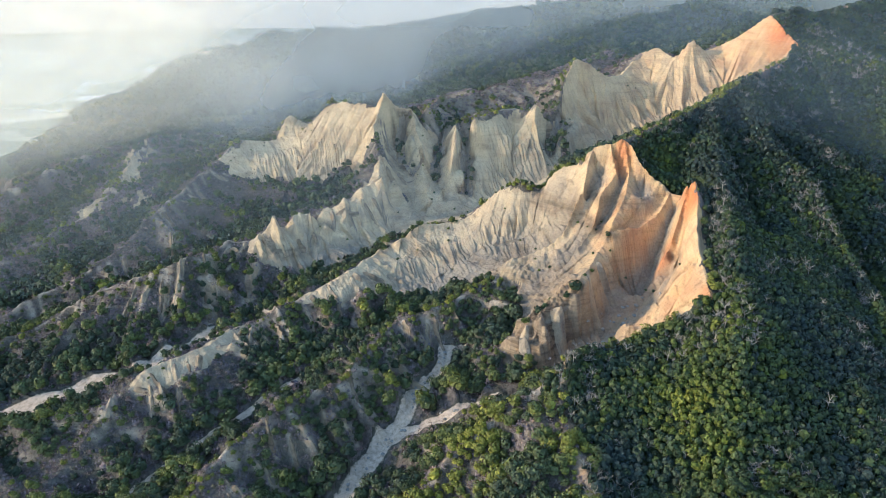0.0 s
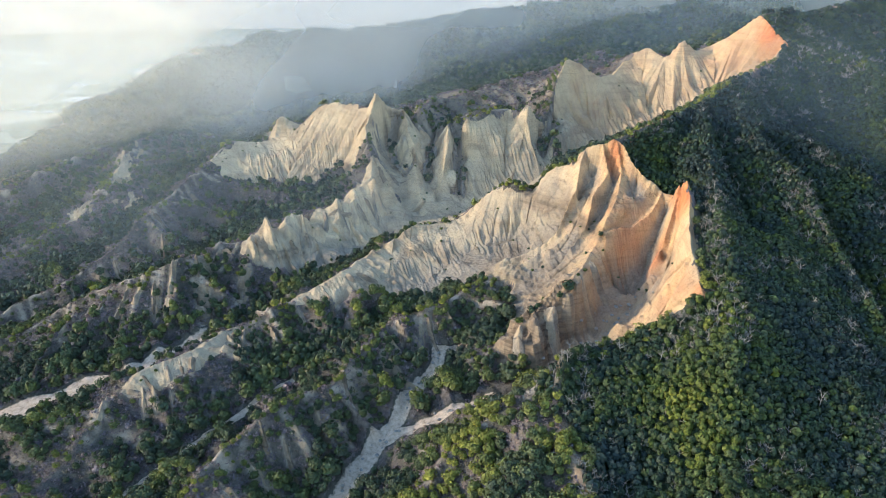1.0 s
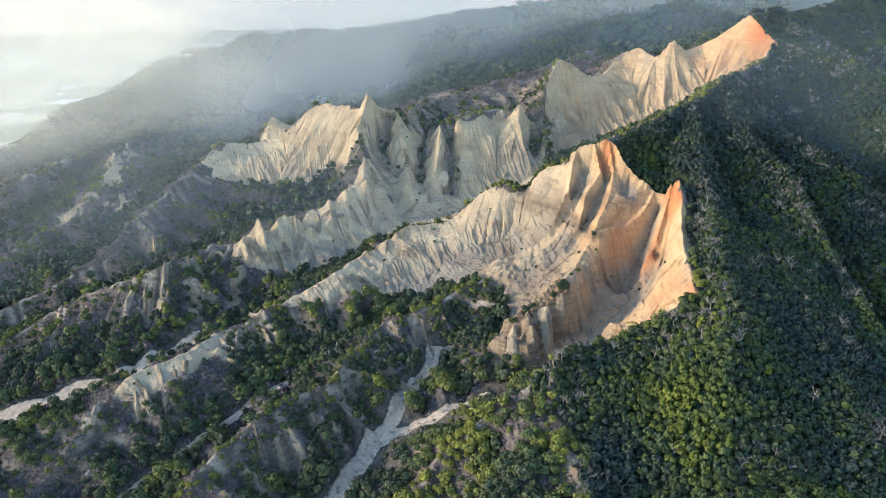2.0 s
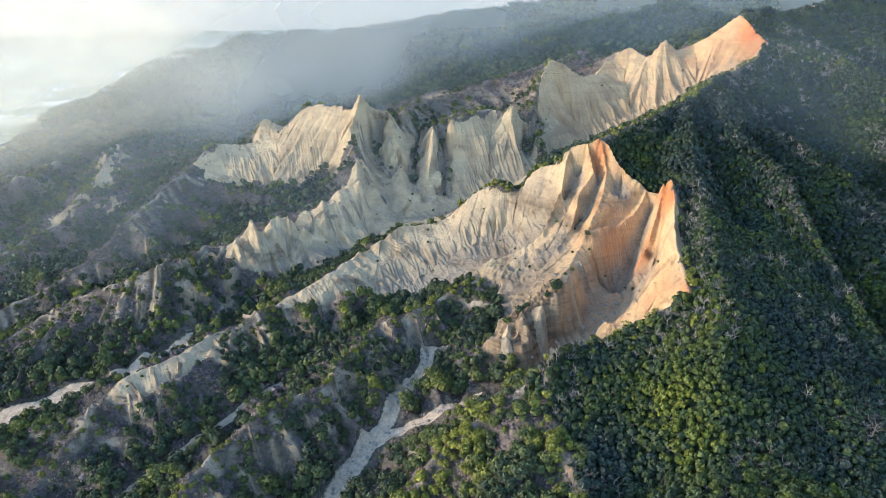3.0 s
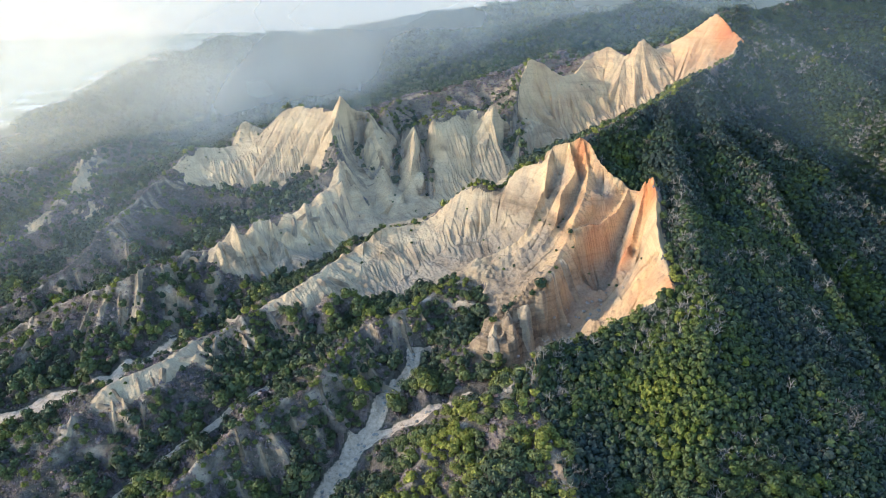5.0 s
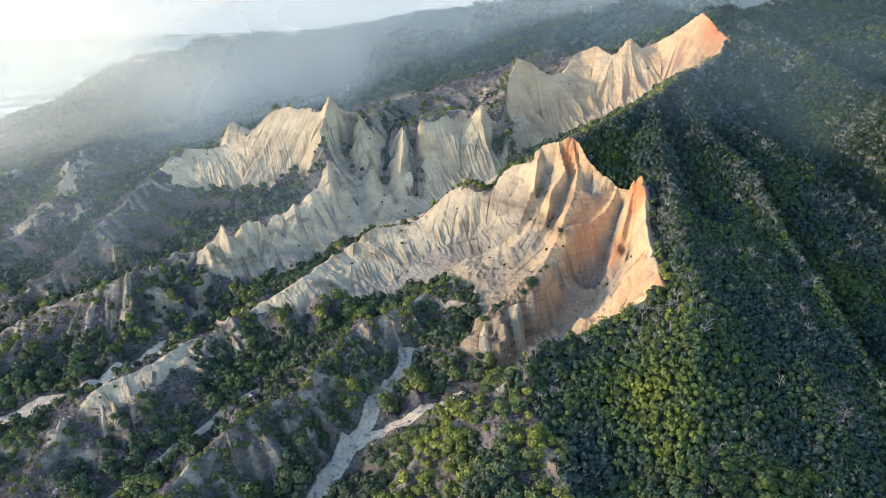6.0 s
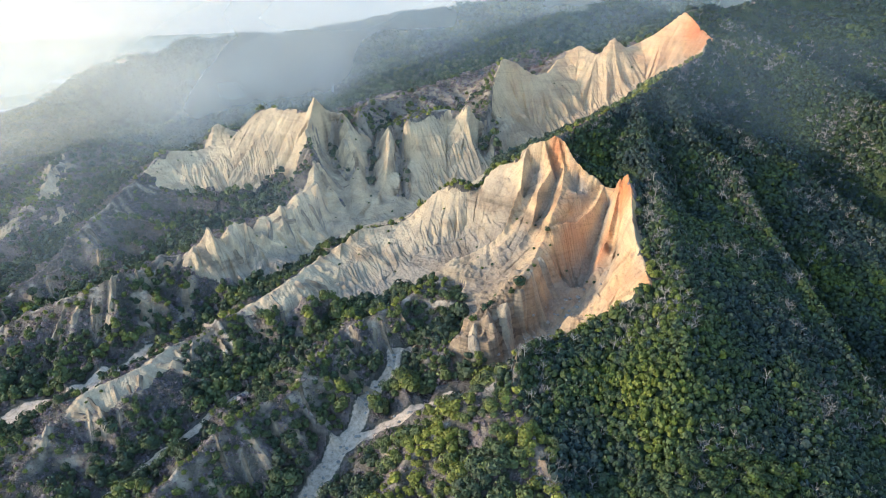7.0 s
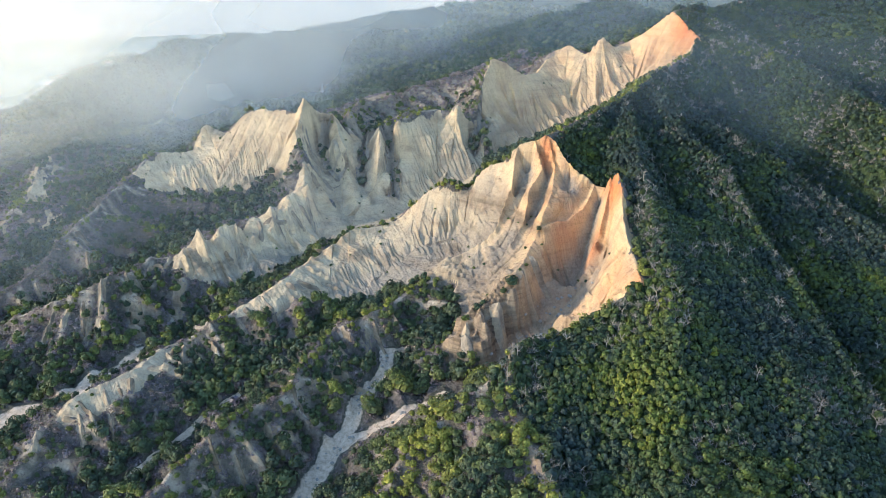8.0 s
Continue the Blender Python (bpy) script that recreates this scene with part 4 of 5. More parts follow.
def dome(rings):
    """The dark inside of a crown."""
    v, f = [], []
    for r, z in rings:
        for k in range(6):
            a = k * math.pi / 3 + z
            v.append((r * math.cos(a), r * math.sin(a), z))
    v.append((0, 0, rings[-1][1] + 0.25))
    for i in range(len(rings) - 1):
        for k in range(6):
            a, b = i * 6 + k, i * 6 + (k + 1) % 6
            f += [(a, b, b + 6), (a, b + 6, a + 6)]
    top = (len(rings) - 1) * 6
    f += [(top + k, top + (k + 1) % 6, len(v) - 1) for k in range(6)]
    return v, f


def crown(clumps, size, lobes=3, inner=True):
    """A crown one metre in radius: leaf clumps set round a few lobes, uneven, with gaps."""
    v, f = [], []
    if inner:
        dv, df = dome([(0.72, -0.25), (0.62, 0.32)])
        v, f = list(dv), list(df)
    tops = rng.uniform(-0.45, 0.45, (lobes, 3)) * (1, 1, 0.5) + (0, 0, 0.15)
    reach = rng.uniform(0.5, 0.72, lobes)
    for n in range(clumps):
        k = n % lobes
        d = rng.normal(size=3)
        d[2] = abs(d[2]) * 0.9 - 0.15
        d /= np.linalg.norm(d)
        p = tops[k] + d * reach[k] * rng.uniform(0.85, 1.12)
        face = d + rng.normal(size=3) * 0.17
        face /= np.linalg.norm(face)
        a = np.cross(face, rng.normal(size=3))
        a /= np.linalg.norm(a)
        b = np.cross(face, a)
        s = size * rng.uniform(0.7, 1.3)
        i = len(v)
        for q in (0.0, 2.1, 4.2):
            q += rng.uniform(-0.3, 0.3)
            v.append(tuple(p + s * (a * math.cos(q) + b * math.sin(q))))
        f.append((i, i + 1, i + 2))
    return np.array(v, np.float32), np.array(f, np.int32)


def stick(a, b, ra, rb):
    """A tapered three-sided twig from a to b."""
    a, b = np.array(a, float), np.array(b, float)
    w = b - a
    u = np.cross(w, (0.3, 0.5, 0.8))
    u /= np.linalg.norm(u)
    t = np.cross(w / np.linalg.norm(w), u)
    v = []
    for p, r in ((a, ra), (b, rb)):
        for k in range(3):
            q = k * 2.0944
            v.append(tuple(p + r * (u * math.cos(q) + t * math.sin(q))))
    f = [(0, 1, 4), (0, 4, 3), (1, 2, 5), (1, 5, 4), (2, 0, 3), (2, 3, 5)]
    return v, f


def joined(pieces):
    v, f = [], []
    for pv, pf in pieces:
        f += [tuple(i + len(v) for i in q) for q in pf]
        v += list(pv)
    return np.array(v, np.float32), np.array(f, np.int32)


def limbs(height, forks, thin=1.0, twigs=2):
    """Trunk, and limbs with twigs, of a leafless tree that many metres high."""
    lean = rng.normal(size=2) * 0.08 * height
    top = np.array([lean[0], lean[1], height * 0.62])
    trunk = [stick((0, 0, -0.8), top * 0.5, 0.16 * thin, 0.12 * thin), stick(top * 0.5, top, 0.12 * thin, 0.07 * thin)]
    boughs = []
    for n in range(forks):
        start = top * rng.uniform(0.45, 1.0)
        a = n * 2.4 + rng.uniform(-0.4, 0.4)
        out = np.array([math.cos(a), math.sin(a), rng.uniform(0.5, 1.3)]) * height * rng.uniform(0.22, 0.36)
        end = start + out
        boughs.append(stick(start, end, 0.075 * thin, 0.035 * thin))
        for _ in range(twigs):
            p = start + out * rng.uniform(0.4, 0.95)
            q = p + (out * 0.5 + rng.normal(size=3) * height * 0.09)
            boughs.append(stick(p, q, 0.038 * thin, 0.014 * thin))
    return joined(trunk), joined(boughs)


def brush(n, thin=0.055):
    """A leafless shrub one metre in radius: a spray of thin twigs."""
    v, f = [], []
    for _ in range(n):
        d = rng.normal(size=3)
        d[2] = abs(d[2]) + 0.35
        d /= np.linalg.norm(d)
        s = np.cross(d, rng.normal(size=3))
        s *= thin / np.linalg.norm(s)
        base = rng.uniform(-0.35, 0.35, 3) * (1, 1, 0)
        i = len(v)
        tip = base + d * rng.uniform(0.75, 1.15)
        v += [tuple(base - s), tuple(base + s), tuple(tip + s * 0.7 + (0, 0, -0.02)), tuple(tip - s * 0.7)]
        f += [(i, i + 1, i + 2), (i, i + 2, i + 3)]
    return np.array(v, np.float32), np.array(f, np.int32)


def scatter(x0, x1, y0, y1, gap):
    """Places on a jittered grid."""
    gx, gy = np.meshgrid(np.arange(x0, x1, gap), np.arange(y0, y1, gap))
    gx, gy = gx.ravel(), gy.ravel()
    return gx + rng.uniform(-0.42, 0.42, gx.shape) * gap, gy + rng.uniform(-0.42, 0.42, gx.shape) * gap


def stand(name, templates, places, size, tone, mat, label, category, tall=1.0):
    """Very many plants of one kind as one mesh."""
    if not len(places):
        return None
    pick = rng.integers(0, len(templates), len(places))
    turn = rng.uniform(0, 2 * math.pi, len(places))
    vs, fs, ts, base = [], [], [], 0
    for k, (tv, tf) in enumerate(templates):
        m = np.flatnonzero(pick == k)
        if not len(m):
            continue
        c, s = np.cos(turn[m])[:, None], np.sin(turn[m])[:, None]
        r = size[m][:, None]
        x = places[m, 0:1] + r * (tv[None, :, 0] * c - tv[None, :, 1] * s)
        y = places[m, 1:2] + r * (tv[None, :, 0] * s + tv[None, :, 1] * c)
        z = places[m, 2:3] + r * tall * tv[None, :, 2]
        vs.append(np.stack([x, y, z], -1).reshape(-1, 3))
        fs.append((tf[None] + (base + np.arange(len(m)) * len(tv))[:, None, None]).reshape(-1, 3))
        ts.append(np.repeat(tone[m], len(tv)))
        base += len(m) * len(tv)
    me = mesh_from(name, np.concatenate(vs), np.concatenate(fs), [mat], False, {"tone": np.concatenate(ts)})
    return tagged(new(name, me), label, category, "", "stuff")


def ground_at(x, y):
    """Height, slope and character of the built ground, read from its grid."""
    i = np.clip(np.searchsorted(GX, x) - 1, 0, NX - 2)
    j = np.clip(np.searchsorted(GY, y) - 1, 0, NY - 2)
    fx, fy = (x - GX[i]) / (GX[i + 1] - GX[i]), (y - GY[j]) / (GY[j + 1] - GY[j])

    def at(g):
        g = g.reshape(NY, NX)
        return (g[j, i] * (1 - fx) + g[j, i + 1] * fx) * (1 - fy) + (g[j + 1, i] * (1 - fx) + g[j + 1, i + 1] * fx) * fy

    return at(zz), at(steep), at(LAND["rock"]), at(bed), at(LAND["u"]), at(tips)


def spur_at(x, y):
    """How near a side spur's edge a place lies, from 0 to 1."""
    i, j = np.clip(np.searchsorted(GX, x), 0, NX - 1), np.clip(np.searchsorted(GY, y), 0, NY - 1)
    return LAND["spur"].reshape(NY, NX)[j, i]


def chance(n):
    return rng.uniform(0, 1, n)


near_crowns = [crown(44, 0.33) for _ in range(7)]
broad_crowns = [crown(72, 0.26, 4) for _ in range(7)]
fine_crowns = [crown(115, 0.19, 5) for _ in range(6)]
mid_crowns = [crown(26, 0.38) for _ in range(6)]
back_crowns = [crown(16, 0.48, 3) for _ in range(6)]
far_crowns = [crown(12, 0.55, 3, False) for _ in range(5)]
shrub_crowns = [crown(26, 0.4, 2) for _ in range(6)]
far_shrubs = [crown(14, 0.5, 2, False) for _ in range(5)]
sprays = [brush(15) for _ in range(6)]
scrub_tufts = [crown(20, 0.29, 3, False) for _ in range(5)]
thickets = [brush(28, 0.034) for _ in range(6)]


def east_of(x, y):
    """How far inside the evergreen forest a place lies; its lower western edge is ragged."""
    return inside(x, y, EAST) + 70 * (fractal(x / 22, y / 22, 3, 94) - 0.5) * np.clip((440 - y) / 20, 0, 1) * (x < 130)


# the evergreen forest east of the crest
x, y = scatter(20, 620, 270, 905, 3.7)
keep = (east_of(x, y) > 1) & (x < 0.72 * y + 50)
x, y = x[keep], y[keep]
z, slope, rock, wet, u, bare = ground_at(x, y)
grey = fractal(x / 34, y / 34, 3, 91) + 0.14 * np.exp(-((x - 205) / 30) ** 2 - ((y - 480) / 45) ** 2) + 0.05 * (x > 240)
keep = (rock < 0.3)
is_grey = keep & (chance(len(x)) < np.clip((grey - 0.52) * 3.2, 0.04, 0.45))
keep &= bare < 0.6
is_tree = keep & ~is_grey
# tone sinks up the slope: the upper forest's shade is in its colour
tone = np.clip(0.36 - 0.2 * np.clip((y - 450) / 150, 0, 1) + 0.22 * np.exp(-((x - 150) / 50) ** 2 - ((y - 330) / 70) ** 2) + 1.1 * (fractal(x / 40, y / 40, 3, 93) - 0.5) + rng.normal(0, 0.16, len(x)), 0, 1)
size = np.clip(rng.normal(2.95, 0.55, len(x)), 1.6, 4.4)
front = is_tree & (y < 318) & (x > 84) & (x < 190)
front &= np.cumsum(front) <= 260
m = is_tree & ~front & (y < 540)
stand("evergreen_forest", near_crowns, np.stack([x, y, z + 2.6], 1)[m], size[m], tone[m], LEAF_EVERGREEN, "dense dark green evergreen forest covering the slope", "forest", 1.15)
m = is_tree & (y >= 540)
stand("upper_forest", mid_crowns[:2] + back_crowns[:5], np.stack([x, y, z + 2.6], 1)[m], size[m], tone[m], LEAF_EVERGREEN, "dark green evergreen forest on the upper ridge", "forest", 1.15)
FRONT = np.stack([x, y, z, size, tone], 1)[front]
GREYS = np.stack([x, y, z, size], 1)[is_grey]

# woods and scrub among the western gullies
x, y = scatter(-640, 345, 260, 905, 4.4)
keep = (east_of(x, y) <= 1) & (x > -0.78 * y - 40)
x, y = x[keep], y[keep]
z, slope, rock, wet, u, bare = ground_at(x, y)
spur = spur_at(x, y)
open_ground = (rock < 0.35) & (wet < 0.1) & (line_distance(x, y, ["side_stream"], 8.5) <= 0)
dry = fractal(x / 50, y / 50, 3, 95) + 0.1 * (x < -100) + 0.06 * (x < -250) - 0.13 * (x > -40) * (y < 440)
thick = 1.0 - np.where((x > 20) & (y < 445), 0.97, 0.6) * bare - 0.15 * np.clip(slope - 0.9, 0, 1)
c = chance(len(x))
grows = open_ground & (c < thick)
brushy = grows & (chance(len(x)) < np.clip((dry - 0.42) * 3.4, 0.05, 0.85) * np.clip(1.4 - 1.1 * u, 0.25, 1) * np.clip(1.5 - spur, 0.4, 1))
green = grows & ~brushy
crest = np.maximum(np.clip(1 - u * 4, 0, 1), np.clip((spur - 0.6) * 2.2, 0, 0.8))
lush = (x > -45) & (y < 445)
# lighter tone on crests and spur edges: sunlight put into the leaf colour
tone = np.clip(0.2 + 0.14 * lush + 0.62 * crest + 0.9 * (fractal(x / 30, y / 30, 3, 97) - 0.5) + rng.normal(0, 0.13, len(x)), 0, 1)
size = np.clip(rng.normal(3.1, 1.1, len(x)), 1.1, 6.0) * (0.7 + 0.6 * u) * np.where(lush, 1.3, 1)
size = size * (1 - 0.65 * np.clip(line_distance(x, y + 15, ["side_stream"], 14.0), 0, 1))
m = green & (y < 455)
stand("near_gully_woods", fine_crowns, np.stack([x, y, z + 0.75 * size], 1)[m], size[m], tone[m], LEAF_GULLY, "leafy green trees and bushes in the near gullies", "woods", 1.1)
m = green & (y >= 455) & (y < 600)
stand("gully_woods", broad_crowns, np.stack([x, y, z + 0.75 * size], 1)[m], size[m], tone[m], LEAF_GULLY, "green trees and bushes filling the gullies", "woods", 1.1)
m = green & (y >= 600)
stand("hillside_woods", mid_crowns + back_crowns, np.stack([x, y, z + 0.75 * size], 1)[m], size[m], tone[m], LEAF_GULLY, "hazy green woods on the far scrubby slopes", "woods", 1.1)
m = brushy
stand("dry_scrub", sprays[:3] + scrub_tufts + shrub_crowns[:1], np.stack([x, y, z], 1)[m], size[m] * 0.75, tone[m], LEAF_SCRUB, "brown-grey leafless scrub on the dry slopes", "scrub", 1.0)

# low dry scrub between
x, y = scatter(-640, 120, 260, 905, 3.8)
keep = (east_of(x, y) <= 1) & (x > -0.78 * y - 40)
x, y = x[keep], y[keep]
z, slope, rock, wet, u, bare = ground_at(x, y)
m = (rock < 0.35) & (wet < 0.12) & (bare < 0.85 + 0.5 * (chance(len(x)) < 0.5)) & (chance(len(x)) < np.clip(fractal(x / 36, y / 36, 3, 98) * 2.6 - 0.6, np.where(y < 480, 0.85, 0.35), 1) * np.where((x > -40) & (y < 440), 0.7, 1))
stand("low_scrub", scrub_tufts, np.stack([x, y, z + 0.15], 1)[m], rng.uniform(1.3, 2.7, m.sum()) * np.where(y[m] < 480, 1.15, 1), rng.uniform(0, 1, m.sum()), LEAF_SCRUB, "low mauve-grey scrub covering the slopes", "scrub", 0.8)

# bushes clinging to the bare rock
x, y = scatter(-330, 340, 400, 960, 6.0)
z, slope, rock, wet, u, bare = ground_at(x, y)
m = (rock > 0.6) & (slope < 1.3) & (chance(len(x)) < 0.10 * (fractal(x / 25, y / 25, 2, 99) > 0.52))
stand("ledge_bushes", shrub_crowns, np.stack([x, y, z + 0.3], 1)[m], rng.uniform(0.8, 1.8, m.sum()), rng.uniform(0.2, 0.8, m.sum()), LEAF_EVERGREEN, "small green bushes clinging to bare ledges", "bushes")

# woods behind the cliffs and on the far hills
x, y = scatter(-1050, 760, 905, 1330, 9.4)
keep = np.abs(x) < 0.72 * y
x, y = x[keep], y[keep]
z, slope, rock, wet, u, bare = ground_at(x, y)
m = (rock < 0.3) & (inside(x, y, PLAIN) < 0)
m &= chance(len(x)) > 0.72 * np.exp(-((x - 60) / 190) ** 2 - ((y - 955) / 60) ** 2)
tone = np.clip(0.33 + 0.9 * (fractal(x / 60, y / 60, 3, 101) - 0.5) + rng.normal(0, 0.14, len(x)), 0, 1)
brown = m & (y < 1060) & (chance(len(x)) < 0.75 * np.exp(-((x - 60) / 230) ** 2))
stand("back_scrub", far_shrubs, np.stack([x, y, z + 0.6], 1)[brown], rng.uniform(2.4, 4.6, brown.sum()), rng.uniform(0.2, 0.95, brown.sum()), LEAF_SCRUB, "brown leafless scrub on the slope behind the cliffs", "scrub", 0.8)
m &= ~brown
hazy = m & (y < 1150) & (x < 330)
stand("slope_woods", back_crowns, np.stack([x, y, z + 2], 1)[hazy], rng.uniform(3.0, 5.6, hazy.sum()), tone[hazy], LEAF_GULLY, "mixed green and brown woods behind the cliffs", "woods")
m &= ~hazy
stand("back_woods", back_crowns, np.stack([x, y, z + 2], 1)[m], rng.uniform(3.4, 6.2, m.sum()), tone[m], LEAF_EVERGREEN, "dark woods on the slopes behind the cliffs", "woods")
x, y = scatter(-170, 340, 860, 1060, 4.6)
z, slope, rock, wet, u, bare = ground_at(x, y)
m = (rock < 0.3) & (east_of(x, y) < 0) & (chance(len(x)) < 0.8 * np.exp(-((x - 70) / 240) ** 2))
stand("brown_scrub", far_shrubs, np.stack([x, y, z + 0.3], 1)[m], rng.uniform(1.4, 3.0, m.sum()), rng.uniform(0.25, 0.95, m.sum()), LEAF_SCRUB, "brown dry scrub between rocks behind the cliffs", "scrub", 0.8)
x, y = scatter(-1300, 1200, 1330, 2750, 18.5)
keep = np.abs(x) < 0.7 * y
x, y = x[keep], y[keep]
z, slope, rock, wet, u, bare = ground_at(x, y)
m = inside(x, y, PLAIN) < 0
tone = np.clip(0.33 + 0.9 * (fractal(x / 110, y / 110, 3, 103) - 0.5) + rng.normal(0, 0.12, len(x)), 0, 1)
stand("far_woods", far_crowns, np.stack([x, y, z + 2], 1)[m], rng.uniform(7, 12.5, m.sum()), tone[m], LEAF_GULLY, "distant wooded hills fading into mist", "woods", 0.8)

# leafless grey trees in the forest
bare_kinds = [limbs(6.8, 7, 1.7, 3) for _ in range(5)]
spray_trees = [joined(k) for k in bare_kinds]
order = np.argsort(GREYS[:, 1] + 0.4 * np.abs(GREYS[:, 0] - 130))
single, rest = GREYS[order[:110]], GREYS[order[110:]]
stand("understory", far_shrubs, np.stack([GREYS[:, 0], GREYS[:, 1], GREYS[:, 2] + 0.5], 1), GREYS[:, 3] * 0.8, np.full(len(GREYS), 0.08), LEAF_EVERGREEN, "dark low bushes under the leafless trees", "bushes")
stand("leafless_trees", [(v / 3.2, f) for v, f in spray_trees[:2]] + thickets, np.stack([rest[:, 0], rest[:, 1], rest[:, 2] + 1.6], 1), rest[:, 3] * 1.15, np.zeros(len(rest)), TWIGS_GREY, "grey leafless trees scattered through the forest", "trees")


def part(name, v, f, mat, parent, label="", attrs=None):
    me = mesh_from(name, v, f, [mat], False, attrs)
    ob = new(name, me)
    ob.parent = parent
    return tagged(ob, label)


def bare_tree(trunk, boughs):
    root = tagged(new("bare_tree"), "leafless pale grey tree among green crowns", "tree", "leafless trees in the forest")
    part("trunk", *trunk, TWIGS_GREY, root)
    part("bough", *boughs, TWIGS_GREY, root)
    return root


def green_tree(k):
    root = tagged(new("tree"), "round-crowned dark green evergreen tree on the slope", "tree", "evergreen trees on the near slope")
    trunk, boughs = limbs(5.2, 5, 1.0, 1)
    part("trunk", *trunk, BARK, root)
    part("limb", *boughs, BARK, root)
    v, f = crown(150, 0.2, 5)
    v = v * np.array((2.2, 2.2, 2.5), np.float32) + np.array((0, 0, 3.4), np.float32)
    part("crown", v, f, LEAF_EVERGREEN, root, "", {"tone": np.full(len(v), 0.25 + 0.1 * k)})
    return root


kinds = [bare_tree(*k) for k in bare_kinds]
for n, (px, py, pz, r) in enumerate(single):
    m = pose(px, py, pz, 0, 0, rng.uniform(0, 360))
    ob = kinds[n] if n < len(kinds) else copy_thing(kinds[n % len(kinds)], m)
    ob.matrix_basis = m
kinds = [green_tree(k) for k in range(6)]
for n, (px, py, pz, r, t) in enumerate(FRONT):
    m = pose(px, py, pz, 0, 0, rng.uniform(0, 360)) @ Matrix.Diagonal((r / 2.1, r / 2.1, r / 2.1, 1))
    k = n if n < len(kinds) else int(np.clip(t * 6 + rng.uniform(-1, 1), 0, 5))
    ob = kinds[n] if n < len(kinds) else copy_thing(kinds[k], m)
    ob.matrix_basis = m


# ---- mist over the lowland: thin leaning banks lit through by the sun ----
def mist_material(name, colour):
    m = bpy.data.materials.new(name)
    m.use_nodes = True
    nodes, links = m.node_tree.nodes, m.node_tree.links
    nodes.remove(nodes["Principled BSDF"])
    out = nodes["Material Output"]
    clear, milky, front = nodes.new("ShaderNodeBsdfTransparent"), nodes.new("ShaderNodeBsdfTranslucent"), nodes.new("ShaderNodeBsdfDiffuse")
    milky.inputs[0].default_value = (*colour, 1)
    front.inputs[0].default_value = (*colour, 1)
    body, blend = nodes.new("ShaderNodeMixShader"), nodes.new("ShaderNodeMixShader")
    body.inputs[0].default_value = 0.25
    links.new(milky.outputs[0], body.inputs[1])
    links.new(front.outputs[0], body.inputs[2])
    links.new(attribute(nodes, "thick"), blend.inputs[0])
    links.new(clear.outputs[0], blend.inputs[1])
    links.new(body.outputs[0], blend.inputs[2])
    links.new(blend.outputs[0], out.inputs[0])
    return m


MIST, FAR_MIST, BLUE_MIST = mist_material("mist", (0.86, 0.88, 0.83)), mist_material("far_mist", (0.87, 0.82, 0.68)), mist_material("blue_mist", (0.78, 0.85, 0.95))
LEAN = np.array((-0.62, 0.62, 0.48))
LEAN /= np.linalg.norm(LEAN)


def mist_bank(offset, strength, top, least, mat):
    """One leaning bank: thick low down and to the west, thin above and to the east."""
    along = np.array((LEAN[1], -LEAN[0], 0.0))
    along /= np.linalg.norm(along)
    up = np.cross(along, LEAN)
    up = up if up[2] > 0 else -up
    foot = LEAN * offset
    foot = foot - up * (foot[2] / up[2])
    a, b = np.meshgrid(np.linspace(-3600, 2600, 220), np.linspace(0, top / up[2], 48))
    p = foot + a.ravel()[:, None] * along + b.ravel()[:, None] * up
    x, y, z = p.T
    soft = np.clip(1 - z / top, 0, 1) ** 1.3
    west = np.clip(0.5 - (x + 0.12 * y - 120) / 900, 0.0, 1) ** 1.2 + 0.25 * np.clip((y - 1200) / 600, 0, 1)
    wisps = np.clip(2.6 * fractal(x / 330 + z / 120, y / 500, 4, 111) - 0.55, 0.25, 1.3)
    thick = np.clip(strength * soft * np.maximum((0.06 + west) * wisps, least), 0, 0.93)
    edge = np.clip((2600 - a.ravel()) / 600, 0, 1) * np.clip((a.ravel() + 3600) / 500, 0, 1)
    lift = np.clip((z - ground_at(x, y)[0]) / 200, 0, 1)
    thick = thick * np.where(z < 12, 1, lift * (2 - lift))
    i = (np.arange(47)[:, None] * 220 + np.arange(219)[None, :]).ravel()
    me = mesh_from("mist_bank", p, np.stack([i, i + 1, i + 221, i + 220], 1), [mat], True, {"thick": thick * edge})
    return tagged(new("mist_bank", me), "thin white morning mist drifting over the lowland", "mist", "", "stuff")


for offset, strength, top, least, mat in ((770, 0.2, 420, 0.3, MIST), (960, 0.42, 460, 0.3, MIST), (1200, 0.5, 620, 0.4, FAR_MIST), (1800, 0.55, 1500, 0.9, FAR_MIST)):
    mist_bank(offset, strength, top, least, mat)


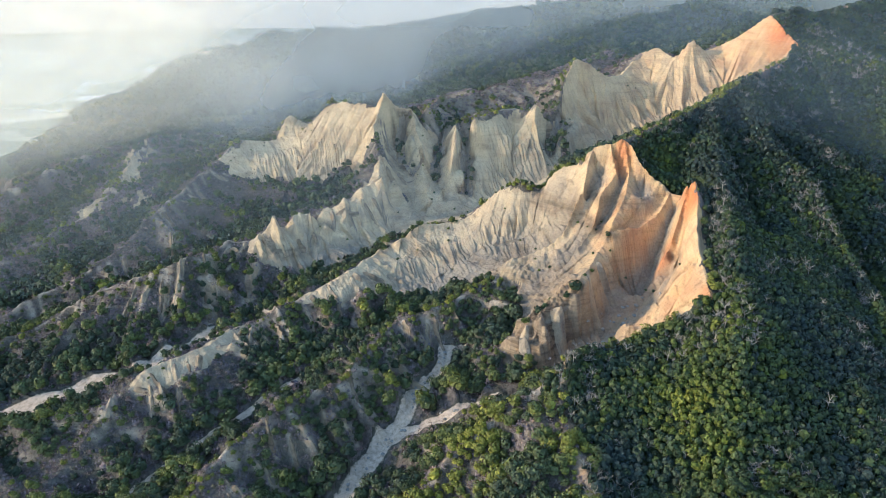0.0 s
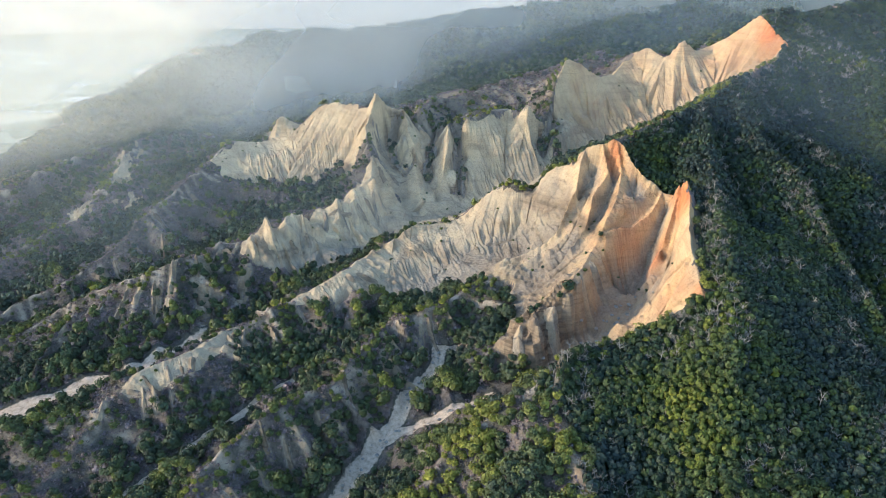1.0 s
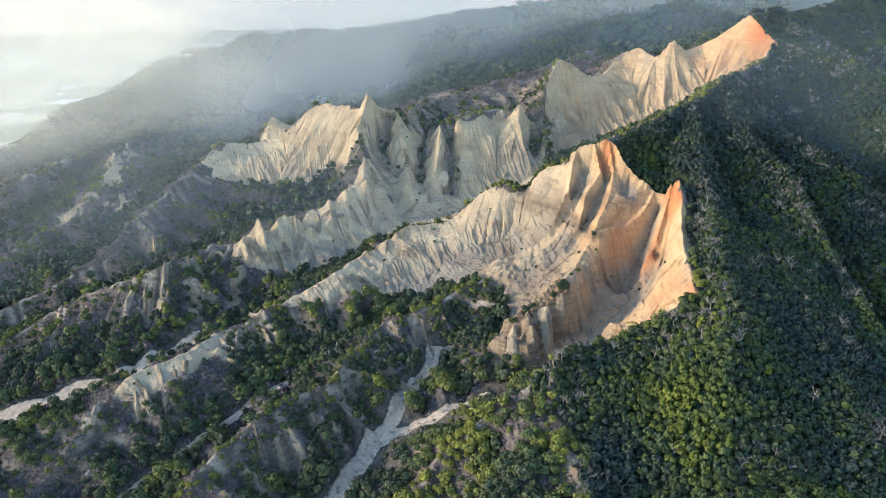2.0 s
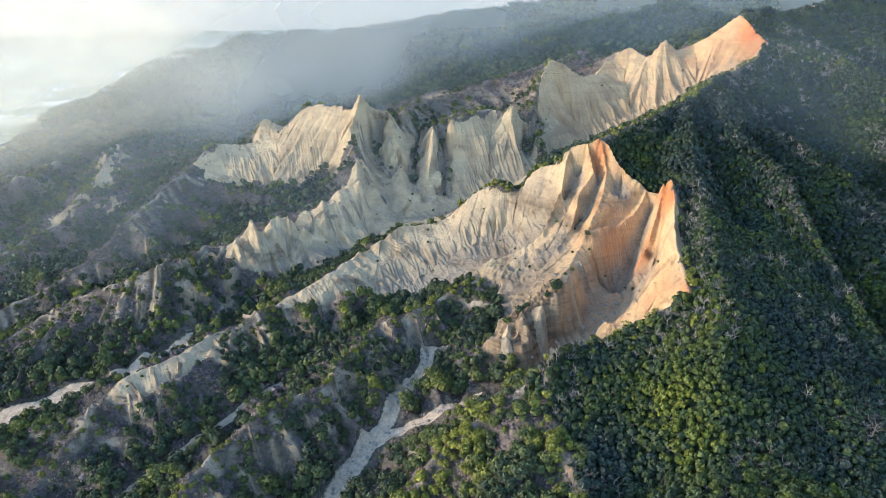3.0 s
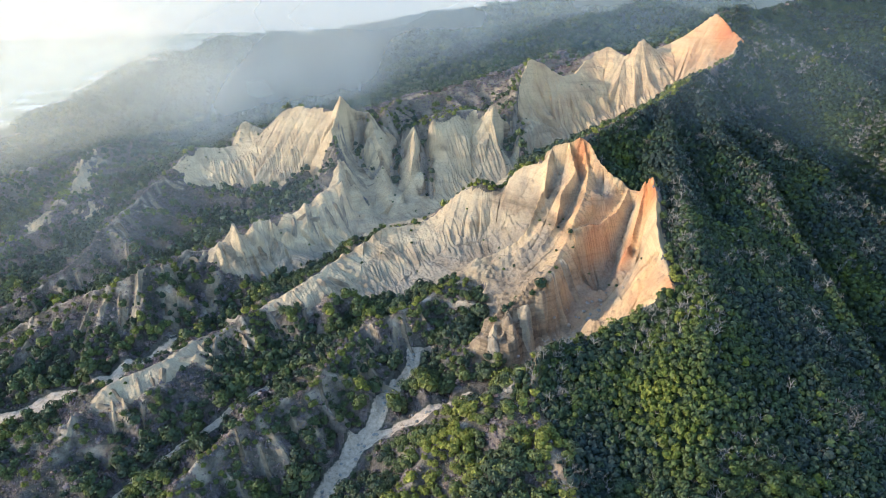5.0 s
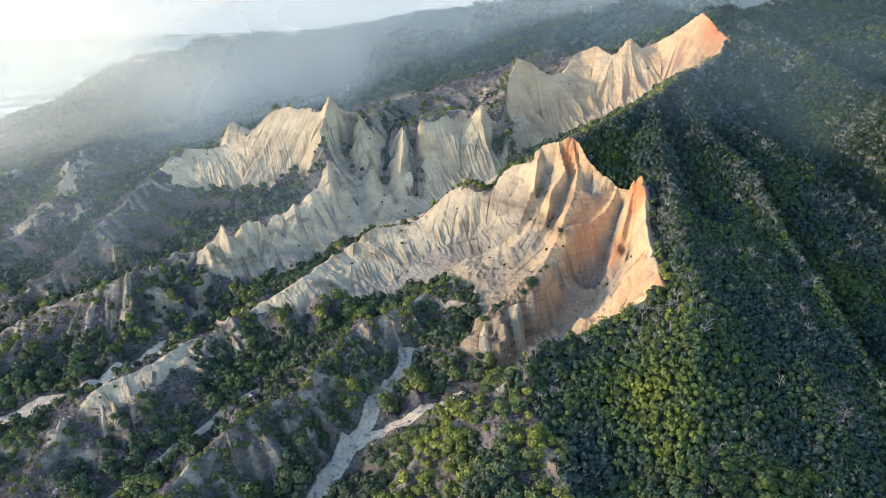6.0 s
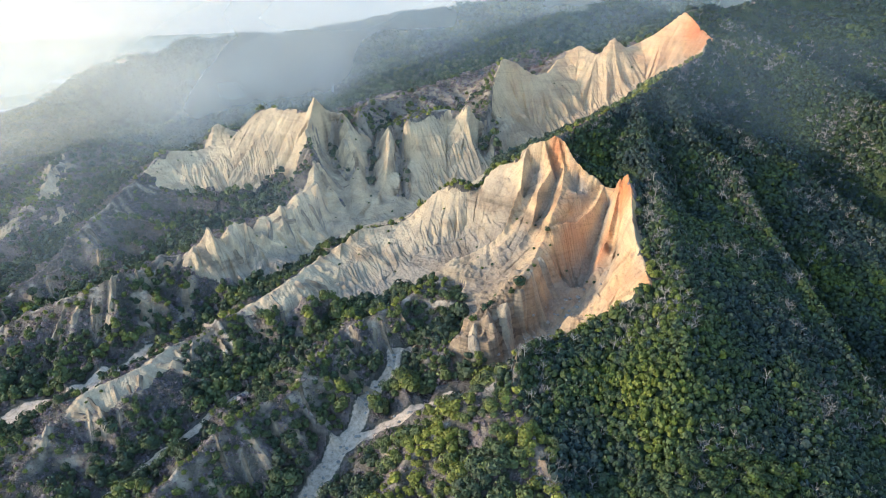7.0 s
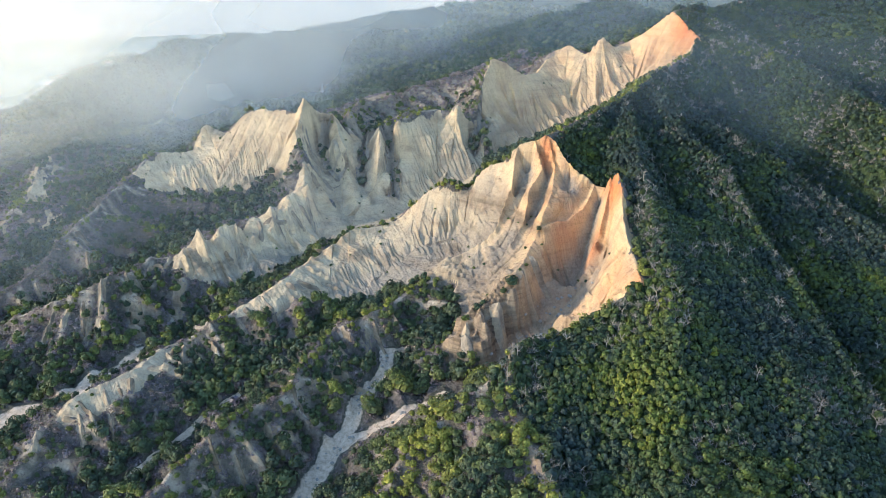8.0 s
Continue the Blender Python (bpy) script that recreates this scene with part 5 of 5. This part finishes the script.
def mist_veil(y0, strength, lean, skew):
    """One thin veil across the valleys, thickest low down, uneven, open at its ends."""
    x, z = [a.ravel() for a in np.meshgrid(np.linspace(-1300, 1500, 180), np.linspace(-20, 900, 60))]
    y = y0 + lean * z + skew * x + 40 * (fractal(x / 240, z / 240, 2, 113) - 0.5)
    thick = strength * np.clip(1.15 - z / 620, 0, 1) * np.clip(2.2 * fractal(x / 260, z / 130, 3, 114) - 0.1, 0.55, 1.35)
    thick = thick * np.where(y0 < 700, 1 + 1.0 * np.clip(-x / 400, 0, 1) + 2.4 * np.clip((x - 170) / 160, 0, 1), np.clip(1.0 + (x + 50) / 500, 0.15, 1))
    thick = thick * np.clip((1500 - x) / 500, 0, 1) * np.clip((x + 1300) / 500, 0, 1)
    lift = np.clip((z - ground_at(x, y)[0] + 8) / 80, 0, 1)
    thick = thick * lift * (2 - lift)
    i = (np.arange(59)[:, None] * 180 + np.arange(179)[None, :]).ravel()
    me = mesh_from("mist_bank", np.stack([x, y, z], 1), np.stack([i, i + 1, i + 181, i + 180], 1), [BLUE_MIST], True, {"thick": thick})
    return tagged(new("mist_bank", me), "faint blue haze between the ridges", "mist", "", "stuff")


for y0, strength, lean, skew in ((610, 0.075, 0.25, 0.0), (930, 0.47, 0.2, 0.18), (1130, 0.6, 0.25, 0.45)):
    mist_veil(y0, strength, lean, skew)


# ---- ponds and greenhouses on the lowland ----
def pond_material():
    m, nodes, links, bsdf = material("pond_glint", 0.25)
    # near-white base colour stands in for sun and sky glinting off the water
    bsdf.inputs["Base Color"].default_value = (0.85, 0.86, 0.85, 1)
    bsdf.inputs["Specular IOR Level"].default_value = 0.8
    return m


POND = pond_material()
for n in range(420):
    px, py = rng.uniform(-2500, -500), rng.uniform(1650, 4600)
    if px > -0.3 * py - 480:
        continue
    w, d = rng.uniform(12, 46) * (2.2 if n % 14 == 0 else 1), rng.uniform(6, 17) * (2.4 if n % 14 == 0 else 1)
    v = np.array([(-w, -d, 0), (w, -d, 0), (w, d, 0), (-w, d, 0), (-w, -d, -2), (w, -d, -2), (w, d, -2), (-w, d, -2)], np.float32)
    f = np.array([(0, 1, 2, 3), (4, 7, 6, 5), (0, 4, 5, 1), (1, 5, 6, 2), (2, 6, 7, 3), (3, 7, 4, 0)], np.int32)
    ob = new("pond", mesh_from("pond", v, f, [POND], False))
    gz = ground_at(np.array([px]), np.array([py]))[0][0]
    ob.matrix_basis = pose(px, py, gz + 0.6, 0, 0, rng.uniform(-12, 12))
    tagged(ob, "rectangular pond on the farmland, its glint put into a pale colour", "pond", "ponds on the plain", "structure")


# ---- the farthest haze, where plain and sky run together: a glowing backdrop ----
def haze_backdrop():
    m = bpy.data.materials.new("far_haze_glow")
    m.use_nodes = True
    nodes, links = m.node_tree.nodes, m.node_tree.links
    nodes.remove(nodes["Principled BSDF"])
    # emission gives the sheet the brightness of sunlit haze, stronger with height
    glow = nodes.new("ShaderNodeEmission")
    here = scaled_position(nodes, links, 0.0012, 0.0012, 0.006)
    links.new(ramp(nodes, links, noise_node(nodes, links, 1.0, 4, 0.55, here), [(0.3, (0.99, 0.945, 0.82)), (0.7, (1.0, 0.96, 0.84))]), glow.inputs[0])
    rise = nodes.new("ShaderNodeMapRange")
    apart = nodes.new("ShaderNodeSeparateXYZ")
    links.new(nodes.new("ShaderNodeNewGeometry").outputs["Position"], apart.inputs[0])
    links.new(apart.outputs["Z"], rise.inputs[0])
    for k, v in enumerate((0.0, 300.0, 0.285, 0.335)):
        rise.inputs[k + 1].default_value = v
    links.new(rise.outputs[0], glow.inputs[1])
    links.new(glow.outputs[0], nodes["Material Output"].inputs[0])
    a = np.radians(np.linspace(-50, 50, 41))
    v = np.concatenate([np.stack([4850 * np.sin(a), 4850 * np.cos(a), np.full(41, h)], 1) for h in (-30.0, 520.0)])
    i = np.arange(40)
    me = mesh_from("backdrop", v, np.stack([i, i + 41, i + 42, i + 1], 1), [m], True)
    tagged(new("backdrop", me), "glowing backdrop for the white haze where plain and sky meet", "haze", "", "structure")


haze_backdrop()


# ---- bushes on the bare ledges and crests ----
def ledge_bush(px, py, r, k):
    gz = ground_at(np.array([px]), np.array([py]))[0][0]
    root = tagged(new("bush"), "rounded green bush on a bare rock ledge", "bush", "bushes on the cliff ledges")
    v, f = crown(70, 0.26, 4)
    trunk, boughs = limbs(1.6, 4, 0.6, 1)
    part("stem", *trunk, BARK, root)
    part("crown", v * np.float32(r) + np.array((0, 0, 0.55 * r), np.float32), f, LEAF_EVERGREEN, root, "", {"tone": np.full(len(v), 0.3 + 0.08 * (k % 6))})
    root.location = (px, py, gz)


for k, (px, py, r) in enumerate(((103, 544, 2.6), (73, 487, 5.6), (66, 484, 3.0), (56, 490, 2.6), (88, 512, 2.0), (36, 474, 3.4), (46, 479, 3.8), (50, 482, 3.2), (20, 470, 2.4), (-28, 646, 2.6), (-24, 648, 1.8),
                                 (-57, 640, 2.4), (-62, 634, 2.0), (40, 640, 2.6), (46, 641, 3.0), (52, 640, 2.8), (58, 640, 2.6), (64, 637, 2.4), (96, 560, 1.3), (150, 498, 1.4), (118, 530, 1.2), (81, 500, 1.6), (-116, 820, 3.2), (-124, 828, 2.8), (-108, 824, 2.4))):
    ledge_bush(px, py, r, k)


# ---- boulders in the stream bed and on the scree ----
def boulder(radius):
    """A blocky, worn boulder."""
    bm = bmesh.new()
    bmesh.ops.create_icosphere(bm, subdivisions=2, radius=radius)
    shift = Vector(rng.uniform(0, 50, 3))
    for v in bm.verts:
        n = noise.noise(v.co / radius * 0.9 + shift) + 0.5 * noise.noise(v.co / radius * 2.2 + shift)
        v.co *= 1 + 0.38 * n
        v.co.z *= 0.72
    me = bpy.data.meshes.new("boulder")
    bm.to_mesh(me)
    bm.free()
    me.materials.append(BOULDER)
    return me


BOULDER = twig_material("boulder_stone", (0.2, 0.185, 0.17), (0.42, 0.39, 0.36))
shapes = [boulder(1.0) for _ in range(6)]


def lay_boulder(px, py, r, label, group):
    gz = ground_at(np.array([px]), np.array([py]))[0][0]
    ob = tagged(new("boulder", shapes[rng.integers(0, 6)]), label, "boulder", group)
    ob.matrix_basis = pose(px, py, gz + 0.25 * r, rng.uniform(-15, 15), rng.uniform(-15, 15), rng.uniform(0, 360)) @ Matrix.Diagonal((r, r * rng.uniform(0.7, 1.2), r, 1))


for names, count in ((("stream",), 46), (("side_stream",), 14)):
    s = dense({n: VALLEYS[n] for n in names})
    s = s[(s[:, 1] > 330) & (s[:, 1] < 490)]
    for _ in range(count):
        k = rng.integers(0, len(s))
        lay_boulder(s[k, 0] + rng.normal(0, 3), s[k, 1] + rng.normal(0, 4), rng.uniform(0.5, 1.5), "worn grey boulder lying in the gravel stream bed", "boulders in the stream bed")
s = dense({"scree": VALLEYS["scree"][1:5]})
for _ in range(42):
    k = rng.integers(0, len(s))
    lay_boulder(s[k, 0] + rng.normal(0, 7), s[k, 1] + rng.normal(0, 7), rng.uniform(0.5, 1.9), "dark fallen block on the pale scree", "fallen blocks on the scree")


# ---- fins of pale rock on the scrubby slopes ----
def rock_fin(n, px, py, ux, uy, length, wide, tall, label="pale weathered sandstone fin on a scrubby slope", grey=0.5):
    """A thin wall of weathered sandstone running down a slope: a sharp uneven edge, steep worn sides."""
    rows = max(8, int(length / 1.3))
    s = np.linspace(0, length, rows)
    w = np.linspace(-1, 1, 9)
    sg, wg = [a.ravel() for a in np.meshgrid(s, w, indexing="ij")]
    bend = 2.2 * (lumps(sg / 11, sg * 0 + n, 121) - 0.5)
    off = wg * wide / 2 * (0.65 + 0.7 * lumps(sg / 6, sg * 0 + n, 122)) + bend
    x, y = px + ux * sg - uy * off, py + uy * sg + ux * off
    g = ground_at(x, y)[0]
    crown_line = np.clip(sg / (0.22 * length), 0, 1) * np.clip((length - sg) / (0.4 * length), 0, 1) ** 0.7 * (0.45 + 0.85 * lumps(sg / 4.5, sg * 0 + n, 123))
    body = np.clip(1 - np.abs(wg), 0, 1) ** 0.75
    z = g - 0.9 + (tall + 0.9) * crown_line * body + 2.0 * (fractal(x / 2.6, y / 2.6, 2, 124) - 0.5) * body
    i = (np.arange(rows - 1)[:, None] * 9 + np.arange(8)[None, :]).ravel()
    zero = np.zeros(len(x))
    me = mesh_from("rock_fin", np.stack([x - px, y - py, z - g[0]], 1), np.stack([i, i + 9, i + 10, i + 1], 1), [CLIFF], False,
                   {"ochre": zero, "scree": np.clip(grey + 1.0 * (lumps(sg / 5, wg * 2 + n, 126) - 0.4), 0, 1), "umber": np.clip(zero + 0.3 * grey + 0.25 * (n % 3) + 0.6 * (lumps(sg / 7, wg + n, 127) - 0.5), 0, 1), "along": off + 9.0 * n, "down": sg})
    ob = tagged(new("rock_fin", me), label, "rock", "rock fins on the ridges")
    ob.location = (px, py, g[0])


for n, fin in enumerate(FINS):
    rock_fin(n, *fin)
for n, block in enumerate(((70, 486, 0.62, -0.78, 26, 9, 7), (82, 503, 0.66, -0.75, 24, 8, 6), (57, 479, 0.45, -0.89, 28, 10, 6), (45, 474, 0.3, -0.95, 26, 8, 6), (92, 524, 0.7, -0.71, 24, 7, 5), (35, 470, 0.1, -1.0, 24, 9, 5))):
    rock_fin(2 * n + 800, *block, "banded brown crag standing out from the cliff foot", 0.55)
for n, tooth in enumerate(TEETH):
    rock_fin(3 * n + 900, *tooth, "sharp cream sandstone pinnacle on a bare ridge", 0.12)
